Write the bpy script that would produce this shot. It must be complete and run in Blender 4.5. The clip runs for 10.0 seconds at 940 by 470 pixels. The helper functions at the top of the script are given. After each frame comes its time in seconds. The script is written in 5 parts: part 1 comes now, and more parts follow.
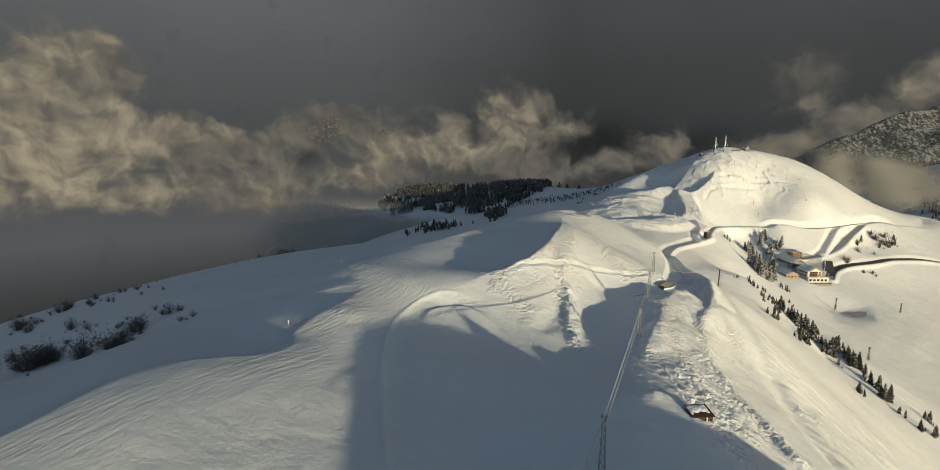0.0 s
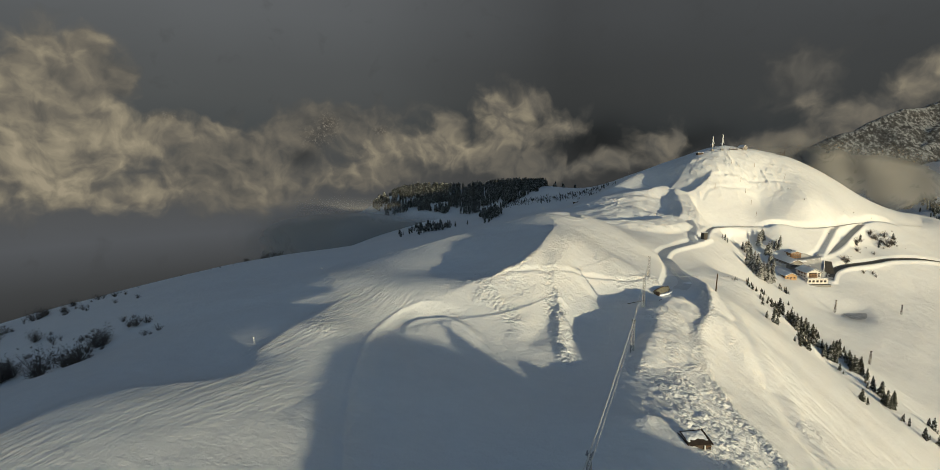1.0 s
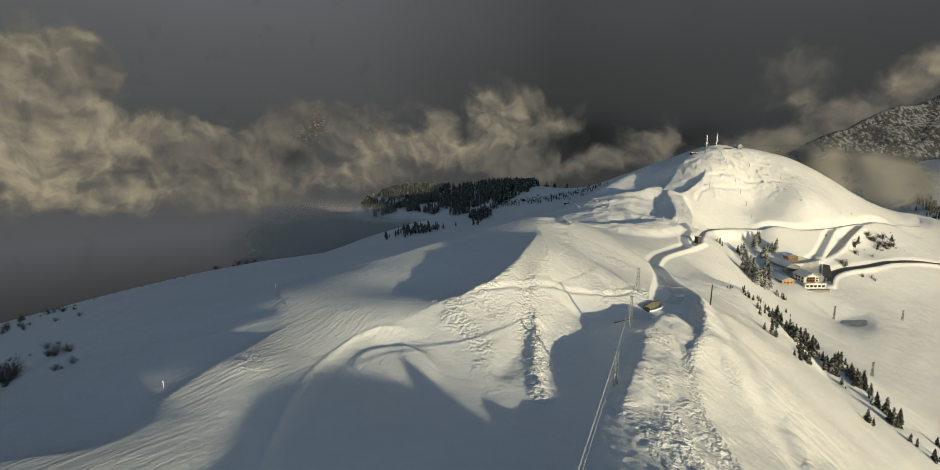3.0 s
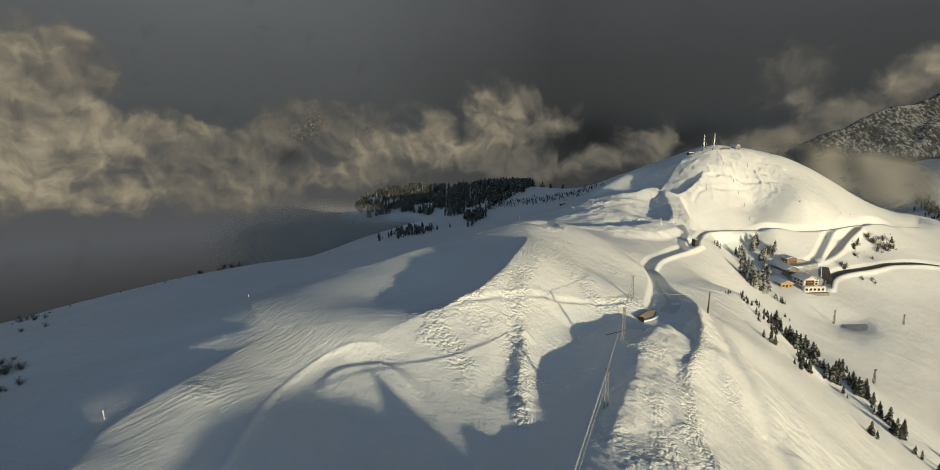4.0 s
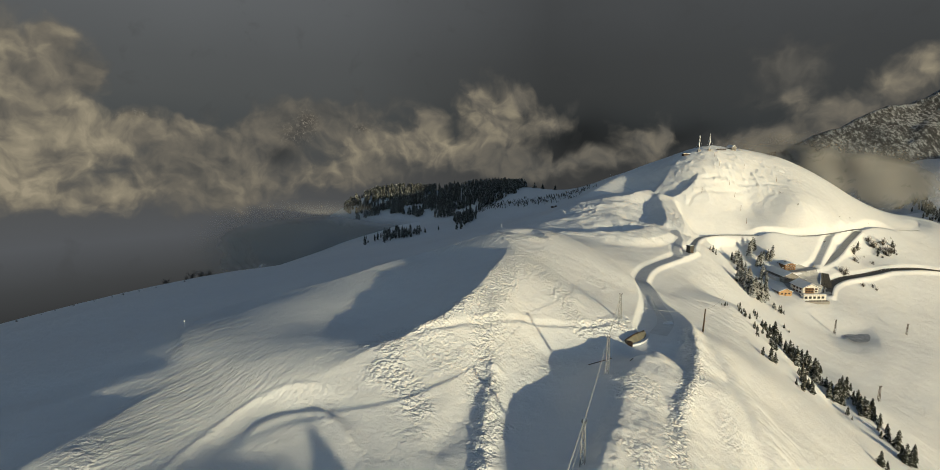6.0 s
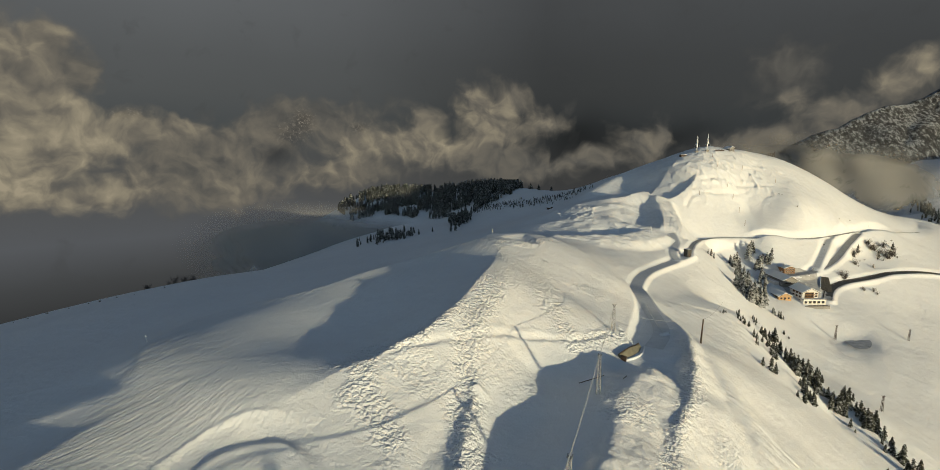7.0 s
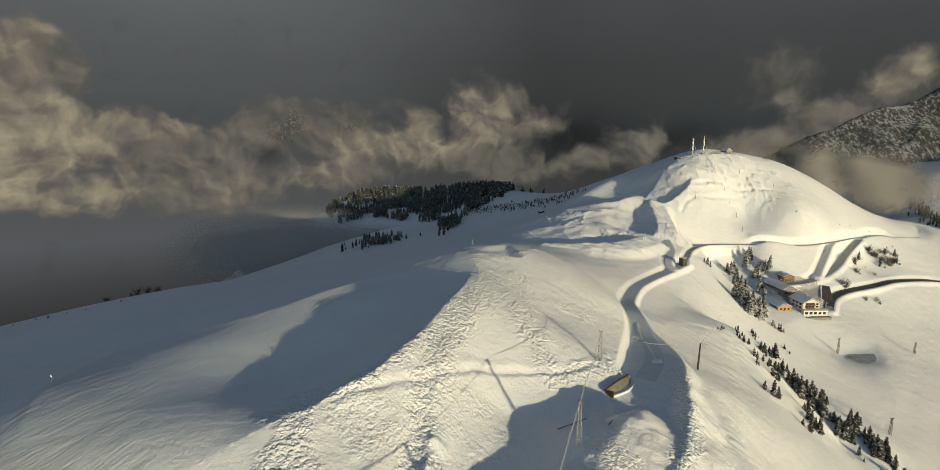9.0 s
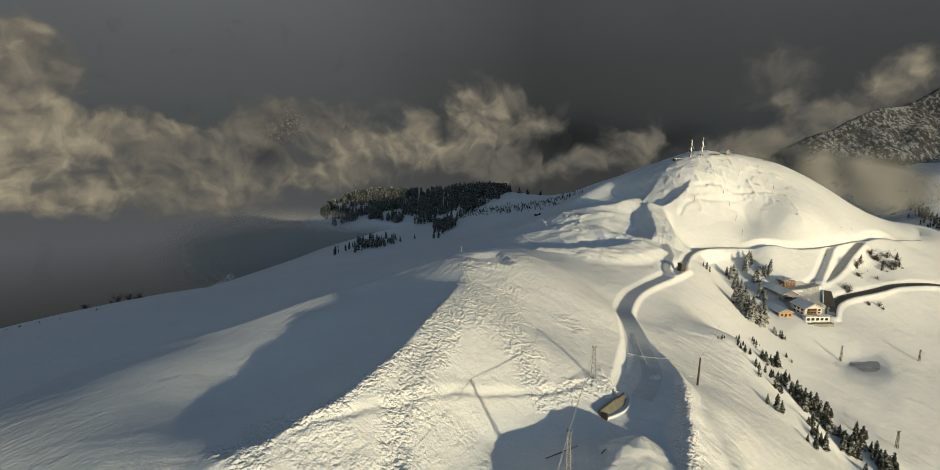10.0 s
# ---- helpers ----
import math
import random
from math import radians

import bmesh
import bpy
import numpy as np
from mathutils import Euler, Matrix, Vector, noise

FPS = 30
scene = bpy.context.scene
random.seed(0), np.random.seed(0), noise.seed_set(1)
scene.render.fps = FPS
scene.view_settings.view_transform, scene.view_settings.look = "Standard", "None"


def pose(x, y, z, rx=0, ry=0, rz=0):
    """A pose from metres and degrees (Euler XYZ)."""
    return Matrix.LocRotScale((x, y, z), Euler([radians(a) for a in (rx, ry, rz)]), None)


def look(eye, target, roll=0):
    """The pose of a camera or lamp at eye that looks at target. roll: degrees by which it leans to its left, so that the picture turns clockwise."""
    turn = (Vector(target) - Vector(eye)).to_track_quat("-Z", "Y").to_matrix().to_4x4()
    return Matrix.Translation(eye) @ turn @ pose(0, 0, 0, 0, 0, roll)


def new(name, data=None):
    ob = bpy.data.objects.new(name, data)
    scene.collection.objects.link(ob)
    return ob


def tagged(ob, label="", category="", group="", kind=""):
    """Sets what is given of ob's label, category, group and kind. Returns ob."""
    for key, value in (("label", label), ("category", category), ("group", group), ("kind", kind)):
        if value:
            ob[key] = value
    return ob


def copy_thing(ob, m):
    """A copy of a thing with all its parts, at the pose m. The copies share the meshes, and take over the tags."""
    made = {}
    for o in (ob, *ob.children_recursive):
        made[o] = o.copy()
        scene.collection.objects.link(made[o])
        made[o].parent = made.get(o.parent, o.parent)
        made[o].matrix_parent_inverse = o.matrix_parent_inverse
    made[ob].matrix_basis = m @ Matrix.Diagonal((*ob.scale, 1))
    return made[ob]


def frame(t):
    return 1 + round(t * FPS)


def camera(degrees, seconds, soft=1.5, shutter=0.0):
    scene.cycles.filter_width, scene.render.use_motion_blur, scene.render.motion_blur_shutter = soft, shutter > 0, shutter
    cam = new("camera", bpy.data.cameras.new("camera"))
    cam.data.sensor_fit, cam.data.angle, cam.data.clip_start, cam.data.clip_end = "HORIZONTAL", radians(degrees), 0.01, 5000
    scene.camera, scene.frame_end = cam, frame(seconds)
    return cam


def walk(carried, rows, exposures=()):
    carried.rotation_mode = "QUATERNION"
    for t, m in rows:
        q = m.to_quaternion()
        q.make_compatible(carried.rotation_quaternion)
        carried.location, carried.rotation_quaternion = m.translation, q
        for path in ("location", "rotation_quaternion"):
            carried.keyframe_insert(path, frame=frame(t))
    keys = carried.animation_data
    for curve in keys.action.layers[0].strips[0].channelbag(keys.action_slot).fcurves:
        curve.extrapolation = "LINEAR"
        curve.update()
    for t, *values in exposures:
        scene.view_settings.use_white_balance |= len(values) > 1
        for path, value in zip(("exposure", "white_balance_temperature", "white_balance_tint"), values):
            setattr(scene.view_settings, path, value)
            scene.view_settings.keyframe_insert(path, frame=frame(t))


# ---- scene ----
cam = camera(84.20, 10.0, soft=0.7)
walk(cam, [
    (0, look((-0.02, 0.01, 99.98), (-0.01, 197.19, 66.54), 0.207)),
    (0.5, look((1.85, 4.23, 100.34), (2.27, 201.38, 66.66), 0.092)),
    (1, look((3.73, 8.45, 100.68), (4.60, 205.56, 66.80), 0.010)),
    (1.5, look((5.63, 12.67, 101.01), (6.97, 209.74, 66.96), -0.048)),
    (2, look((7.55, 16.89, 101.35), (9.36, 213.93, 67.14), -0.087)),
    (2.5, look((9.50, 21.12, 101.69), (11.76, 218.13, 67.34), -0.112)),
    (3, look((11.47, 25.35, 102.05), (14.16, 222.34, 67.56), -0.127)),
    (3.5, look((13.45, 29.60, 102.41), (16.56, 226.56, 67.79), -0.135)),
    (4, look((15.45, 33.86, 102.80), (18.95, 230.79, 68.04), -0.136)),
    (4.5, look((17.45, 38.13, 103.19), (21.33, 235.02, 68.31), -0.131)),
    (5, look((19.45, 42.40, 103.59), (23.69, 239.26, 68.58), -0.121)),
    (5.5, look((21.44, 46.67, 103.99), (26.05, 243.51, 68.87), -0.105)),
    (6, look((23.42, 50.95, 104.40), (28.39, 247.76, 69.18), -0.085)),
    (6.5, look((25.37, 55.24, 104.80), (30.73, 252.02, 69.49), -0.059)),
    (7, look((27.29, 59.52, 105.18), (33.04, 256.29, 69.82), -0.028)),
    (7.5, look((29.19, 63.81, 105.55), (35.34, 260.56, 70.15), 0.006)),
    (8, look((31.06, 68.11, 105.90), (37.62, 264.84, 70.50), 0.041)),
    (8.5, look((32.92, 72.42, 106.22), (39.87, 269.15, 70.86), 0.075)),
    (9, look((34.76, 76.75, 106.52), (42.08, 273.47, 71.23), 0.102)),
    (9.5, look((36.61, 81.10, 106.78), (44.25, 277.84, 71.60), 0.119)),
    (10, look((38.49, 85.50, 107.02), (46.35, 282.25, 71.99), 0.116)),
])

# ---- world, sun, light ----
SUN_TO = Vector((0.53, -0.84, 0.085)).normalized()
world = bpy.data.worlds.new("world")
scene.world = world
world.use_nodes = True
wn = world.node_tree.nodes
sky = wn.new("ShaderNodeTexSky")
sky.sky_type = "NISHITA"
sky.sun_disc = False
sky.sun_elevation = math.asin(SUN_TO.z)
sky.sun_rotation = math.atan2(SUN_TO.x, SUN_TO.y)
sky.altitude = 2000
wn["Background"].inputs[1].default_value = 0.142
world.node_tree.links.new(sky.outputs[0], wn["Background"].inputs[0])
sun = new("sun", bpy.data.lights.new("sun", "SUN"))
sun.data.energy = 3.7
sun.data.angle = radians(0.6)
sun.data.color = (0.98, 0.86, 0.56)
sun.matrix_world = look((0, 0, 0), -SUN_TO * 10)
scene.view_settings.exposure = 0.0


# ---- materials ----
class Mat:
    """A node material under construction."""

    def __init__(self, name, rough=0.8, metal=0.0):
        self.m = bpy.data.materials.new(name)
        self.m.use_nodes = True
        self.t = self.m.node_tree
        self.n = self.t.nodes
        self.b = self.n["Principled BSDF"]
        self.b.inputs["Roughness"].default_value = rough
        self.b.inputs["Metallic"].default_value = metal
        self.co = self.n.new("ShaderNodeTexCoord").outputs["Object"]

    def put(self, a, b):
        self.t.links.new(a, b)

    def mapped(self, scale):
        node = self.n.new("ShaderNodeMapping")
        node.inputs["Scale"].default_value = scale
        self.put(self.co, node.inputs["Vector"])
        return node.outputs[0]

    def noise(self, scale, detail=4.0, rough=0.55, vec=None, warp=0.0):
        node = self.n.new("ShaderNodeTexNoise")
        node.inputs["Scale"].default_value = scale
        node.inputs["Detail"].default_value = detail
        node.inputs["Roughness"].default_value = rough
        node.inputs["Distortion"].default_value = warp
        self.put(vec or self.co, node.inputs["Vector"])
        return node.outputs["Fac"]

    def ramp(self, fac, *stops):
        node = self.n.new("ShaderNodeValToRGB")
        e = node.color_ramp.elements
        while len(e) < len(stops):
            e.new(0.5)
        for k, (p, c) in zip(e, stops):
            k.position = p
            k.color = (*c, 1) if isinstance(c, tuple) else (c, c, c, 1)
        self.put(fac, node.inputs[0])
        return node.outputs[0]

    def math(self, op, a, b=0.0, c=0.0):
        node = self.n.new("ShaderNodeMath")
        node.operation = op
        for s, v in zip(node.inputs, (a, b, c)):
            if isinstance(v, (int, float)):
                s.default_value = v
            else:
                self.put(v, s)
        return node.outputs[0]

    def mix(self, fac, a, b):
        node = self.n.new("ShaderNodeMix")
        node.data_type = "RGBA"
        for s, v in ((node.inputs[0], fac), (node.inputs[6], a), (node.inputs[7], b)):
            if isinstance(v, (int, float)):
                s.default_value = v
            elif isinstance(v, tuple):
                s.default_value = (*v, 1)
            else:
                self.put(v, s)
        return node.outputs[2]

    def colour(self, c):
        if isinstance(c, tuple):
            self.b.inputs["Base Color"].default_value = (*c, 1)
        else:
            self.put(c, self.b.inputs["Base Color"])
        return self

    def bump(self, height, distance=0.1, strength=1.0):
        node = self.n.new("ShaderNodeBump")
        node.inputs["Distance"].default_value = distance
        node.inputs["Strength"].default_value = strength
        self.put(height, node.inputs["Height"])
        self.put(node.outputs[0], self.b.inputs["Normal"])
        return self


def plain(name, a, b, rough=0.7, metal=0.0, scale=3.0, relief=0.0):
    """A surface whose colour wanders between two shades, with grain and a little relief."""
    k = Mat(name, rough, metal)
    big, small = k.noise(scale, 5), k.noise(scale * 9, 3)
    both = k.math("MULTIPLY_ADD", small, 0.4, k.math("MULTIPLY", big, 0.6))
    k.colour(k.ramp(both, (0.32, a), (0.68, b)))
    if relief:
        k.bump(both, relief)
    return k.m


def snow_material():
    k = Mat("snow", 0.6)
    big, mid, fine = k.noise(0.018, 5), k.noise(0.3, 8, 0.66), k.noise(1.3, 7, 0.75)
    tone = k.math("MULTIPLY_ADD", mid, 0.4, k.math("MULTIPLY", big, 0.6))
    k.colour(k.ramp(tone, (0.3, (0.78, 0.79, 0.81)), (0.7, (0.88, 0.89, 0.9))))

    def field(name):
        node = k.n.new("ShaderNodeAttribute")
        node.attribute_name = name
        return node.outputs["Fac"]

    def clods(scale):
        node = k.n.new("ShaderNodeTexVoronoi")
        node.feature = "SMOOTH_F1"
        node.inputs["Scale"].default_value = scale
        node.inputs["Smoothness"].default_value = 0.25
        k.put(k.co, node.inputs["Vector"])
        return k.ramp(node.outputs["Distance"], (0.1, 1.0), (0.75, 0.0))

    # thin crust comes in patches everywhere, clods where the snow is broken, ribs where the wind has cut it
    patch = k.math("MULTIPLY", k.ramp(k.noise(0.045, 5, 0.6), (0.52, 0.0), (0.6, 0.2)), k.noise(0.5, 4))
    lumps = k.math("MULTIPLY_ADD", clods(1.05), 0.36, k.math("MULTIPLY", clods(2.4), 0.2))
    node = k.n.new("ShaderNodeMapping")
    node.vector_type = "TEXTURE"
    node.inputs["Rotation"].default_value = (0, 0, radians(66.5))
    node.inputs["Scale"].default_value = (6.0, 0.75, 2.0)
    k.put(k.co, node.inputs["Vector"])
    ribs = k.ramp(k.noise(1.0, 5, 0.6, node.outputs[0], 0.3), (0.38, 0.0), (0.5, 0.35), (0.56, 0.8), (0.72, 1.0))
    drift = k.noise(0.08, 4, 0.5, None, 0.6)
    rel = k.math("MULTIPLY_ADD", fine, 0.18, k.math("MULTIPLY_ADD", mid, 0.4, k.math("MULTIPLY", drift, 0.85)))
    rel = k.math("MULTIPLY_ADD", lumps, k.math("ADD", field("crust"), patch), rel)
    k.bump(k.math("MULTIPLY_ADD", k.math("MULTIPLY", ribs, 0.3), field("wind"), rel), 1.0, 1.0)
    return k.m


SNOW = snow_material()
PISTE = plain("packed_snow", (0.62, 0.63, 0.64), (0.76, 0.77, 0.78), 0.65, 0, 0.4, 0.05)
GRIT = plain("gritted_snow", (0.32, 0.315, 0.31), (0.5, 0.49, 0.48), 0.8, 0, 0.4, 0.05)
# cleared asphalt, its dark tone also holding the roadside wall's shadow
DARK_ROAD = plain("cleared_asphalt", (0.05, 0.05, 0.05), (0.11, 0.11, 0.11), 0.8, 0, 0.5, 0.02)
TIMBER = plain("sunburnt_timber", (0.16, 0.08, 0.035), (0.3, 0.16, 0.075), 0.75, 0, 1.2, 0.02)
PALE_TIMBER = plain("fresh_timber", (0.34, 0.2, 0.09), (0.5, 0.32, 0.16), 0.7, 0, 1.2, 0.02)
DARK_WOOD = plain("dark_wood", (0.035, 0.022, 0.015), (0.08, 0.05, 0.032), 0.8, 0, 1.5, 0.02)
PLASTER = plain("white_plaster", (0.66, 0.64, 0.6), (0.78, 0.76, 0.72), 0.85, 0, 0.8, 0.01)
GREY_WALL = plain("grey_render", (0.2, 0.19, 0.18), (0.3, 0.29, 0.27), 0.85, 0, 0.8, 0.02)
CONCRETE = plain("weathered_concrete", (0.13, 0.12, 0.085), (0.25, 0.23, 0.17), 0.9, 0, 0.7, 0.03)
DARK_CONCRETE = plain("dark_concrete", (0.035, 0.033, 0.03), (0.085, 0.08, 0.072), 0.9, 0, 0.7, 0.03)
STEEL = plain("galvanised_steel", (0.3, 0.31, 0.32), (0.45, 0.46, 0.47), 0.45, 0.7, 2.0)
FROST = plain("rime_frost", (0.7, 0.71, 0.72), (0.85, 0.86, 0.87), 0.6, 0, 3.0, 0.05)
GLASS = Mat("window_glass", 0.08)
GLASS.colour((0.02, 0.025, 0.03))
GLASS = GLASS.m
ROPE = plain("frosted_rope", (0.55, 0.55, 0.54), (0.75, 0.75, 0.74), 0.5, 0.2, 4.0)


# ---- building helpers ----
def part(name, bm, material, parent=None, label=""):
    me = bpy.data.meshes.new(name)
    bm.normal_update()
    bm.to_mesh(me)
    bm.free()
    me.materials.append(material)
    ob = new(name, me)
    if parent:
        ob.parent = parent
    if label:
        ob["label"] = label
    return ob


def thing(name, m, label, category, group="", kind=""):
    ob = new(name)
    ob.matrix_basis = m
    return tagged(ob, label, category, group, kind)


def block(bm, x0, x1, y0, y1, z0, z1, m=None):
    vs = [bm.verts.new((x, y, z)) for z in (z0, z1) for x, y in ((x0, y0), (x1, y0), (x1, y1), (x0, y1))]
    for f in ((3, 2, 1, 0), (4, 5, 6, 7), (0, 1, 5, 4), (1, 2, 6, 5), (2, 3, 7, 6), (3, 0, 4, 7)):
        bm.faces.new([vs[i] for i in f])
    if m is not None:
        for v in vs:
            v.co = m @ v.co
    return vs


def boxed(*a, m=None):
    bm = bmesh.new()
    block(bm, *a, m=m)
    return bm


def rod(bm, a, b, r0, r1=None, sides=6):
    """A tapered bar between two points."""
    a, b = Vector(a), Vector(b)
    r1 = r0 if r1 is None else r1
    q = (b - a).to_track_quat("Z", "Y")
    rings = []
    for p, r in ((a, r0), (b, r1)):
        rings.append([bm.verts.new(p + q @ Vector((r * math.cos(t), r * math.sin(t), 0))) for t in (2 * math.pi * k / sides for k in range(sides))])
    for k in range(sides):
        bm.faces.new((rings[0][k], rings[0][(k + 1) % sides], rings[1][(k + 1) % sides], rings[1][k]))
    bm.faces.new(rings[0][::-1])
    bm.faces.new(rings[1])


# ---- landform ----
# crests, faces, benches, gullies and valley floors: (x, y, height)
SNOWFIELD = [(-47, 77, 65.5), (-38, 79, 64.6), (-30, 76, 63.6), (-34, 92.6, 62.9), (-37, 102, 61.3), (-29, 118, 61.9), (-24, 145, 60.5), (-39, 171.5, 60.9), (-20, 195, 60.5), (0, 174, 60.2), (8, 187, 61.3), (14, 212, 62.6), (22, 237, 63.4), (-8, 236, 61.2), (7, 272, 59.5), (-60, 205, 54), (-45, 250, 51.5), (-25, 300, 49)]
SHOULDER = [(-80, 83, 59), (-80, 100, 57), (-90, 135, 50.5), (-100, 129, 46), (-105, 143, 46.5), (-88, 147, 52), (-99, 156, 49), (-136, 206, 39.5), (-193, 236, 22.5), (-240, 254, 10), (-130, 346, 27), (-31, 444, 22), (-70, 250, 49), (-60, 130, 59), (33, 333, 54.5)]
CREST = [(-8.4, 143.6, 60.4), (5.7, 155, 62.4), (16, 164, 63.8), (25.6, 177, 65.8), (33, 200, 66.9), (40.4, 223, 67.9), (41, 250, 67.4), (42.5, 273.4, 67.2), (62, 268, 65.5)]
CREST_FACE = [(30, 172, 60.6), (43.6, 185, 55.5), (23.8, 151, 54.5), (16.5, 159, 59.5), (42, 181, 58), (54, 188.5, 53.5), (67.5, 208.5, 54.6), (61, 219, 57.8), (54, 232, 62), (72.7, 201, 50.9), (90, 250, 52), (85, 285, 56)]
HOLLOW = [(0, 133, 54.5), (-6, 139, 55.5), (-12.7, 130, 56.5), (26, 122.6, 49.8), (23, 127.7, 51.5), (0, 67, 55.5), (20, 70, 54.5), (0, 100, 55.5), (18, 100, 53), (-15, 90, 58), (-12, 60, 59.4), (46, 177, 49), (36, 140, 48.3), (42, 157, 48), (55, 180, 48)]
SPUR = [(40.7, 86, 52.5), (46, 110, 50.5), (46, 130, 50.3), (54, 145, 51.8), (62, 160, 53.2), (66, 172, 51.5), (65.4, 143, 46.5), (72, 158, 45.6), (78, 176, 45.5), (83, 168, 48), (68, 188, 47.2), (81, 199, 47.2), (96.5, 191, 45), (103, 205, 43.5), (108.6, 220.8, 39.5), (92, 208, 44.5)]
RIGHT_SLOPE = [(83, 145.8, 36.4), (96.6, 139.3, 26), (102, 137, 22), (108, 188, 33.6), (63, 97, 39.7), (90, 95, 21), (60, 60, 38), (130, 130, -2), (151, 248, 17.5), (163, 254, 13), (162, 258, 12), (173, 295, 8), (164, 290, 24), (164.5, 311, 18.5), (186, 255, -1.5), (180.5, 249, -6.8), (192, 247, -5.5), (157, 196, 2), (198, 230, -15)]
ROADLINE = [(108, 285.4, 40.2), (122, 309, 39.7), (143, 337, 37), (170, 366, 36.5), (178, 378, 39), (172, 391, 43), (176, 404, 44.5), (100, 240, 42.5), (140, 300, 32), (180, 357, 29)]
BENCH = [(229, 372, 5), (206, 354, 12), (223, 338, -2), (269, 374.5, -0.5), (251, 368, 0.2), (238, 370, 2.5), (304, 409, 7), (285, 413, 11), (258, 395, 7), (244, 385, 6), (256, 420, 11), (238, 400, 9), (325, 442, 18), (352, 457, 15), (374, 465.5, 19.5), (393, 469, 16), (357, 434, 6), (390, 445, 5.5), (216, 385, 13), (222, 437, 22), (242, 440, 22)]
HIGHROAD = [(200, 410, 36), (236, 446, 32.5), (263, 438, 33.5), (305, 450, 30.5), (353, 473, 31.5), (379, 480, 29.5), (535, 617, 16), (330, 460, 23), (440, 530, 23)]
VALLEY = [(203, 223, -19), (270, 314, -19), (298, 346, -15), (262, 336, -11.5), (254, 348, -12), (358, 405, -10), (240, 260, -27), (330, 320, -30), (420, 420, -14), (500, 500, -8), (400, 320, -45), (300, 200, -60), (650, 620, -8), (220, 120, -62)]
SUMMIT = [(204, 470, 56), (209, 493, 75), (253, 493, 74), (307, 507, 70), (338, 546, 86.5), (343, 470, 40), (340, 510, 66), (268, 478, 50), (308, 467, 52), (324, 550, 91.5), (246, 530, 96), (285, 540, 97), (372, 565, 77), (404, 590, 65), (485, 640, 34), (580, 705, 10), (230, 560, 89), (300, 620, 75)]
BACK_RIDGE = [(138, 436, 55.5), (168, 486, 66), (179, 501, 59), (148, 391, 43.5), (128, 382, 46), (110, 350, 46), (215, 576, 80), (189, 610, 67), (128, 590, 37), (125, 560, 41), (65, 690, 25), (29, 715, 8.5), (-45, 621, 6), (-5, 578, 10), (102, 763, 42), (75, 470, 40), (60, 400, 45)]
OUTER = [(-330, 330, -40), (-300, 500, -50), (-150, 480, -5), (-150, 750, -30), (-420, 800, -150), (110, 870, 36), (0, 885, 31), (-110, 890, 25), (-210, 900, -25), (-60, 780, 0), (20, 800, 14), (250, 800, -10), (450, 800, -40), (330, 700, 30), (600, 860, -60), (900, 700, -20), (700, 350, -70), (500, 100, -110), (-400, 100, -60)]
FAR_SPUR = [(740, 860, -8), (780, 880, -2), (830, 860, 0), (880, 850, 2), (850, 960, 26), (900, 950, 32), (960, 940, 36), (905, 1010, 46), (960, 1010, 62), (1030, 1010, 72), (980, 1080, 66), (1060, 1080, 82), (780, 985, -12), (825, 1045, 0), (880, 1100, 15)]
LINES = [SNOWFIELD, SHOULDER, CREST, CREST_FACE, HOLLOW, SPUR, RIGHT_SLOPE, ROADLINE, BENCH, HIGHROAD, VALLEY, SUMMIT, BACK_RIDGE, OUTER, FAR_SPUR]

class Surface:
    """A thin plate laid over the landform lines."""
    def __init__(self, lines, stiff=60.0):
        p = np.array([q for l in lines for q in l], float)
        self.p = p[:, :2] / 100
        n = len(p)
        a = np.zeros((n + 3, n + 3))
        a[:n, :n] = self.kernel(self.p, self.p) + np.eye(n) * stiff * 1e-4
        a[:n, n:] = np.c_[np.ones(n), self.p]
        a[n:, :n] = a[:n, n:].T
        self.w = np.linalg.solve(a, np.r_[p[:, 2], 0, 0, 0])
    @staticmethod
    def kernel(a, b):
        d2 = ((a[:, None] - b[None]) ** 2).sum(-1)
        return 0.5 * d2 * np.log(d2 + 1e-9)
    def __call__(self, x, y):
        q = np.c_[np.ravel(x), np.ravel(y)] / 100
        out = np.empty(len(q))
        for i in range(0, len(q), 20000):
            s = q[i:i + 20000]
            out[i:i + 20000] = self.kernel(s, self.p) @ self.w[:-3] + self.w[-3] + s @ self.w[-2:]
        return out.reshape(np.shape(x))
# unseen hill behind the camera, its profile set to cast the foreground shadow
SHADOW_HILL = [(32, -50, 66), (45.8, -41.5, 69.7), (50.3, -38.7, 71.2), (59.5, -32.9, 71.8), (63, -30.8, 75.5), (77.2, -21.8, 71), (87.7, -15.2, 68.9), (95.6, -10, 62), (105.7, -3.8, 58), (111.6, 0, 50), (119, 5, 40), (20, -70, 66), (-60, 0, 62), (-60, -100, 62), (0, 15, 59), (40, 30, 56), (80, -70, 62), (140, -20, 20), (200, 0, -30), (150, 50, -10)]
LINES.append(SHADOW_HILL)
land = Surface(LINES)

_rng = np.random.RandomState(7)
_PERM = _rng.rand(256, 256)


def vnoise(x, y):
    """Smooth lattice noise, 0 to 1."""
    i, j = np.floor(x).astype(int), np.floor(y).astype(int)
    u, v = x - i, y - j
    u, v = u * u * u * (u * (6 * u - 15) + 10), v * v * v * (v * (6 * v - 15) + 10)
    g = lambda a, b: _PERM[a % 256, b % 256]
    return (g(i, j) * (1 - u) + g(i + 1, j) * u) * (1 - v) + (g(i, j + 1) * (1 - u) + g(i + 1, j + 1) * u) * v


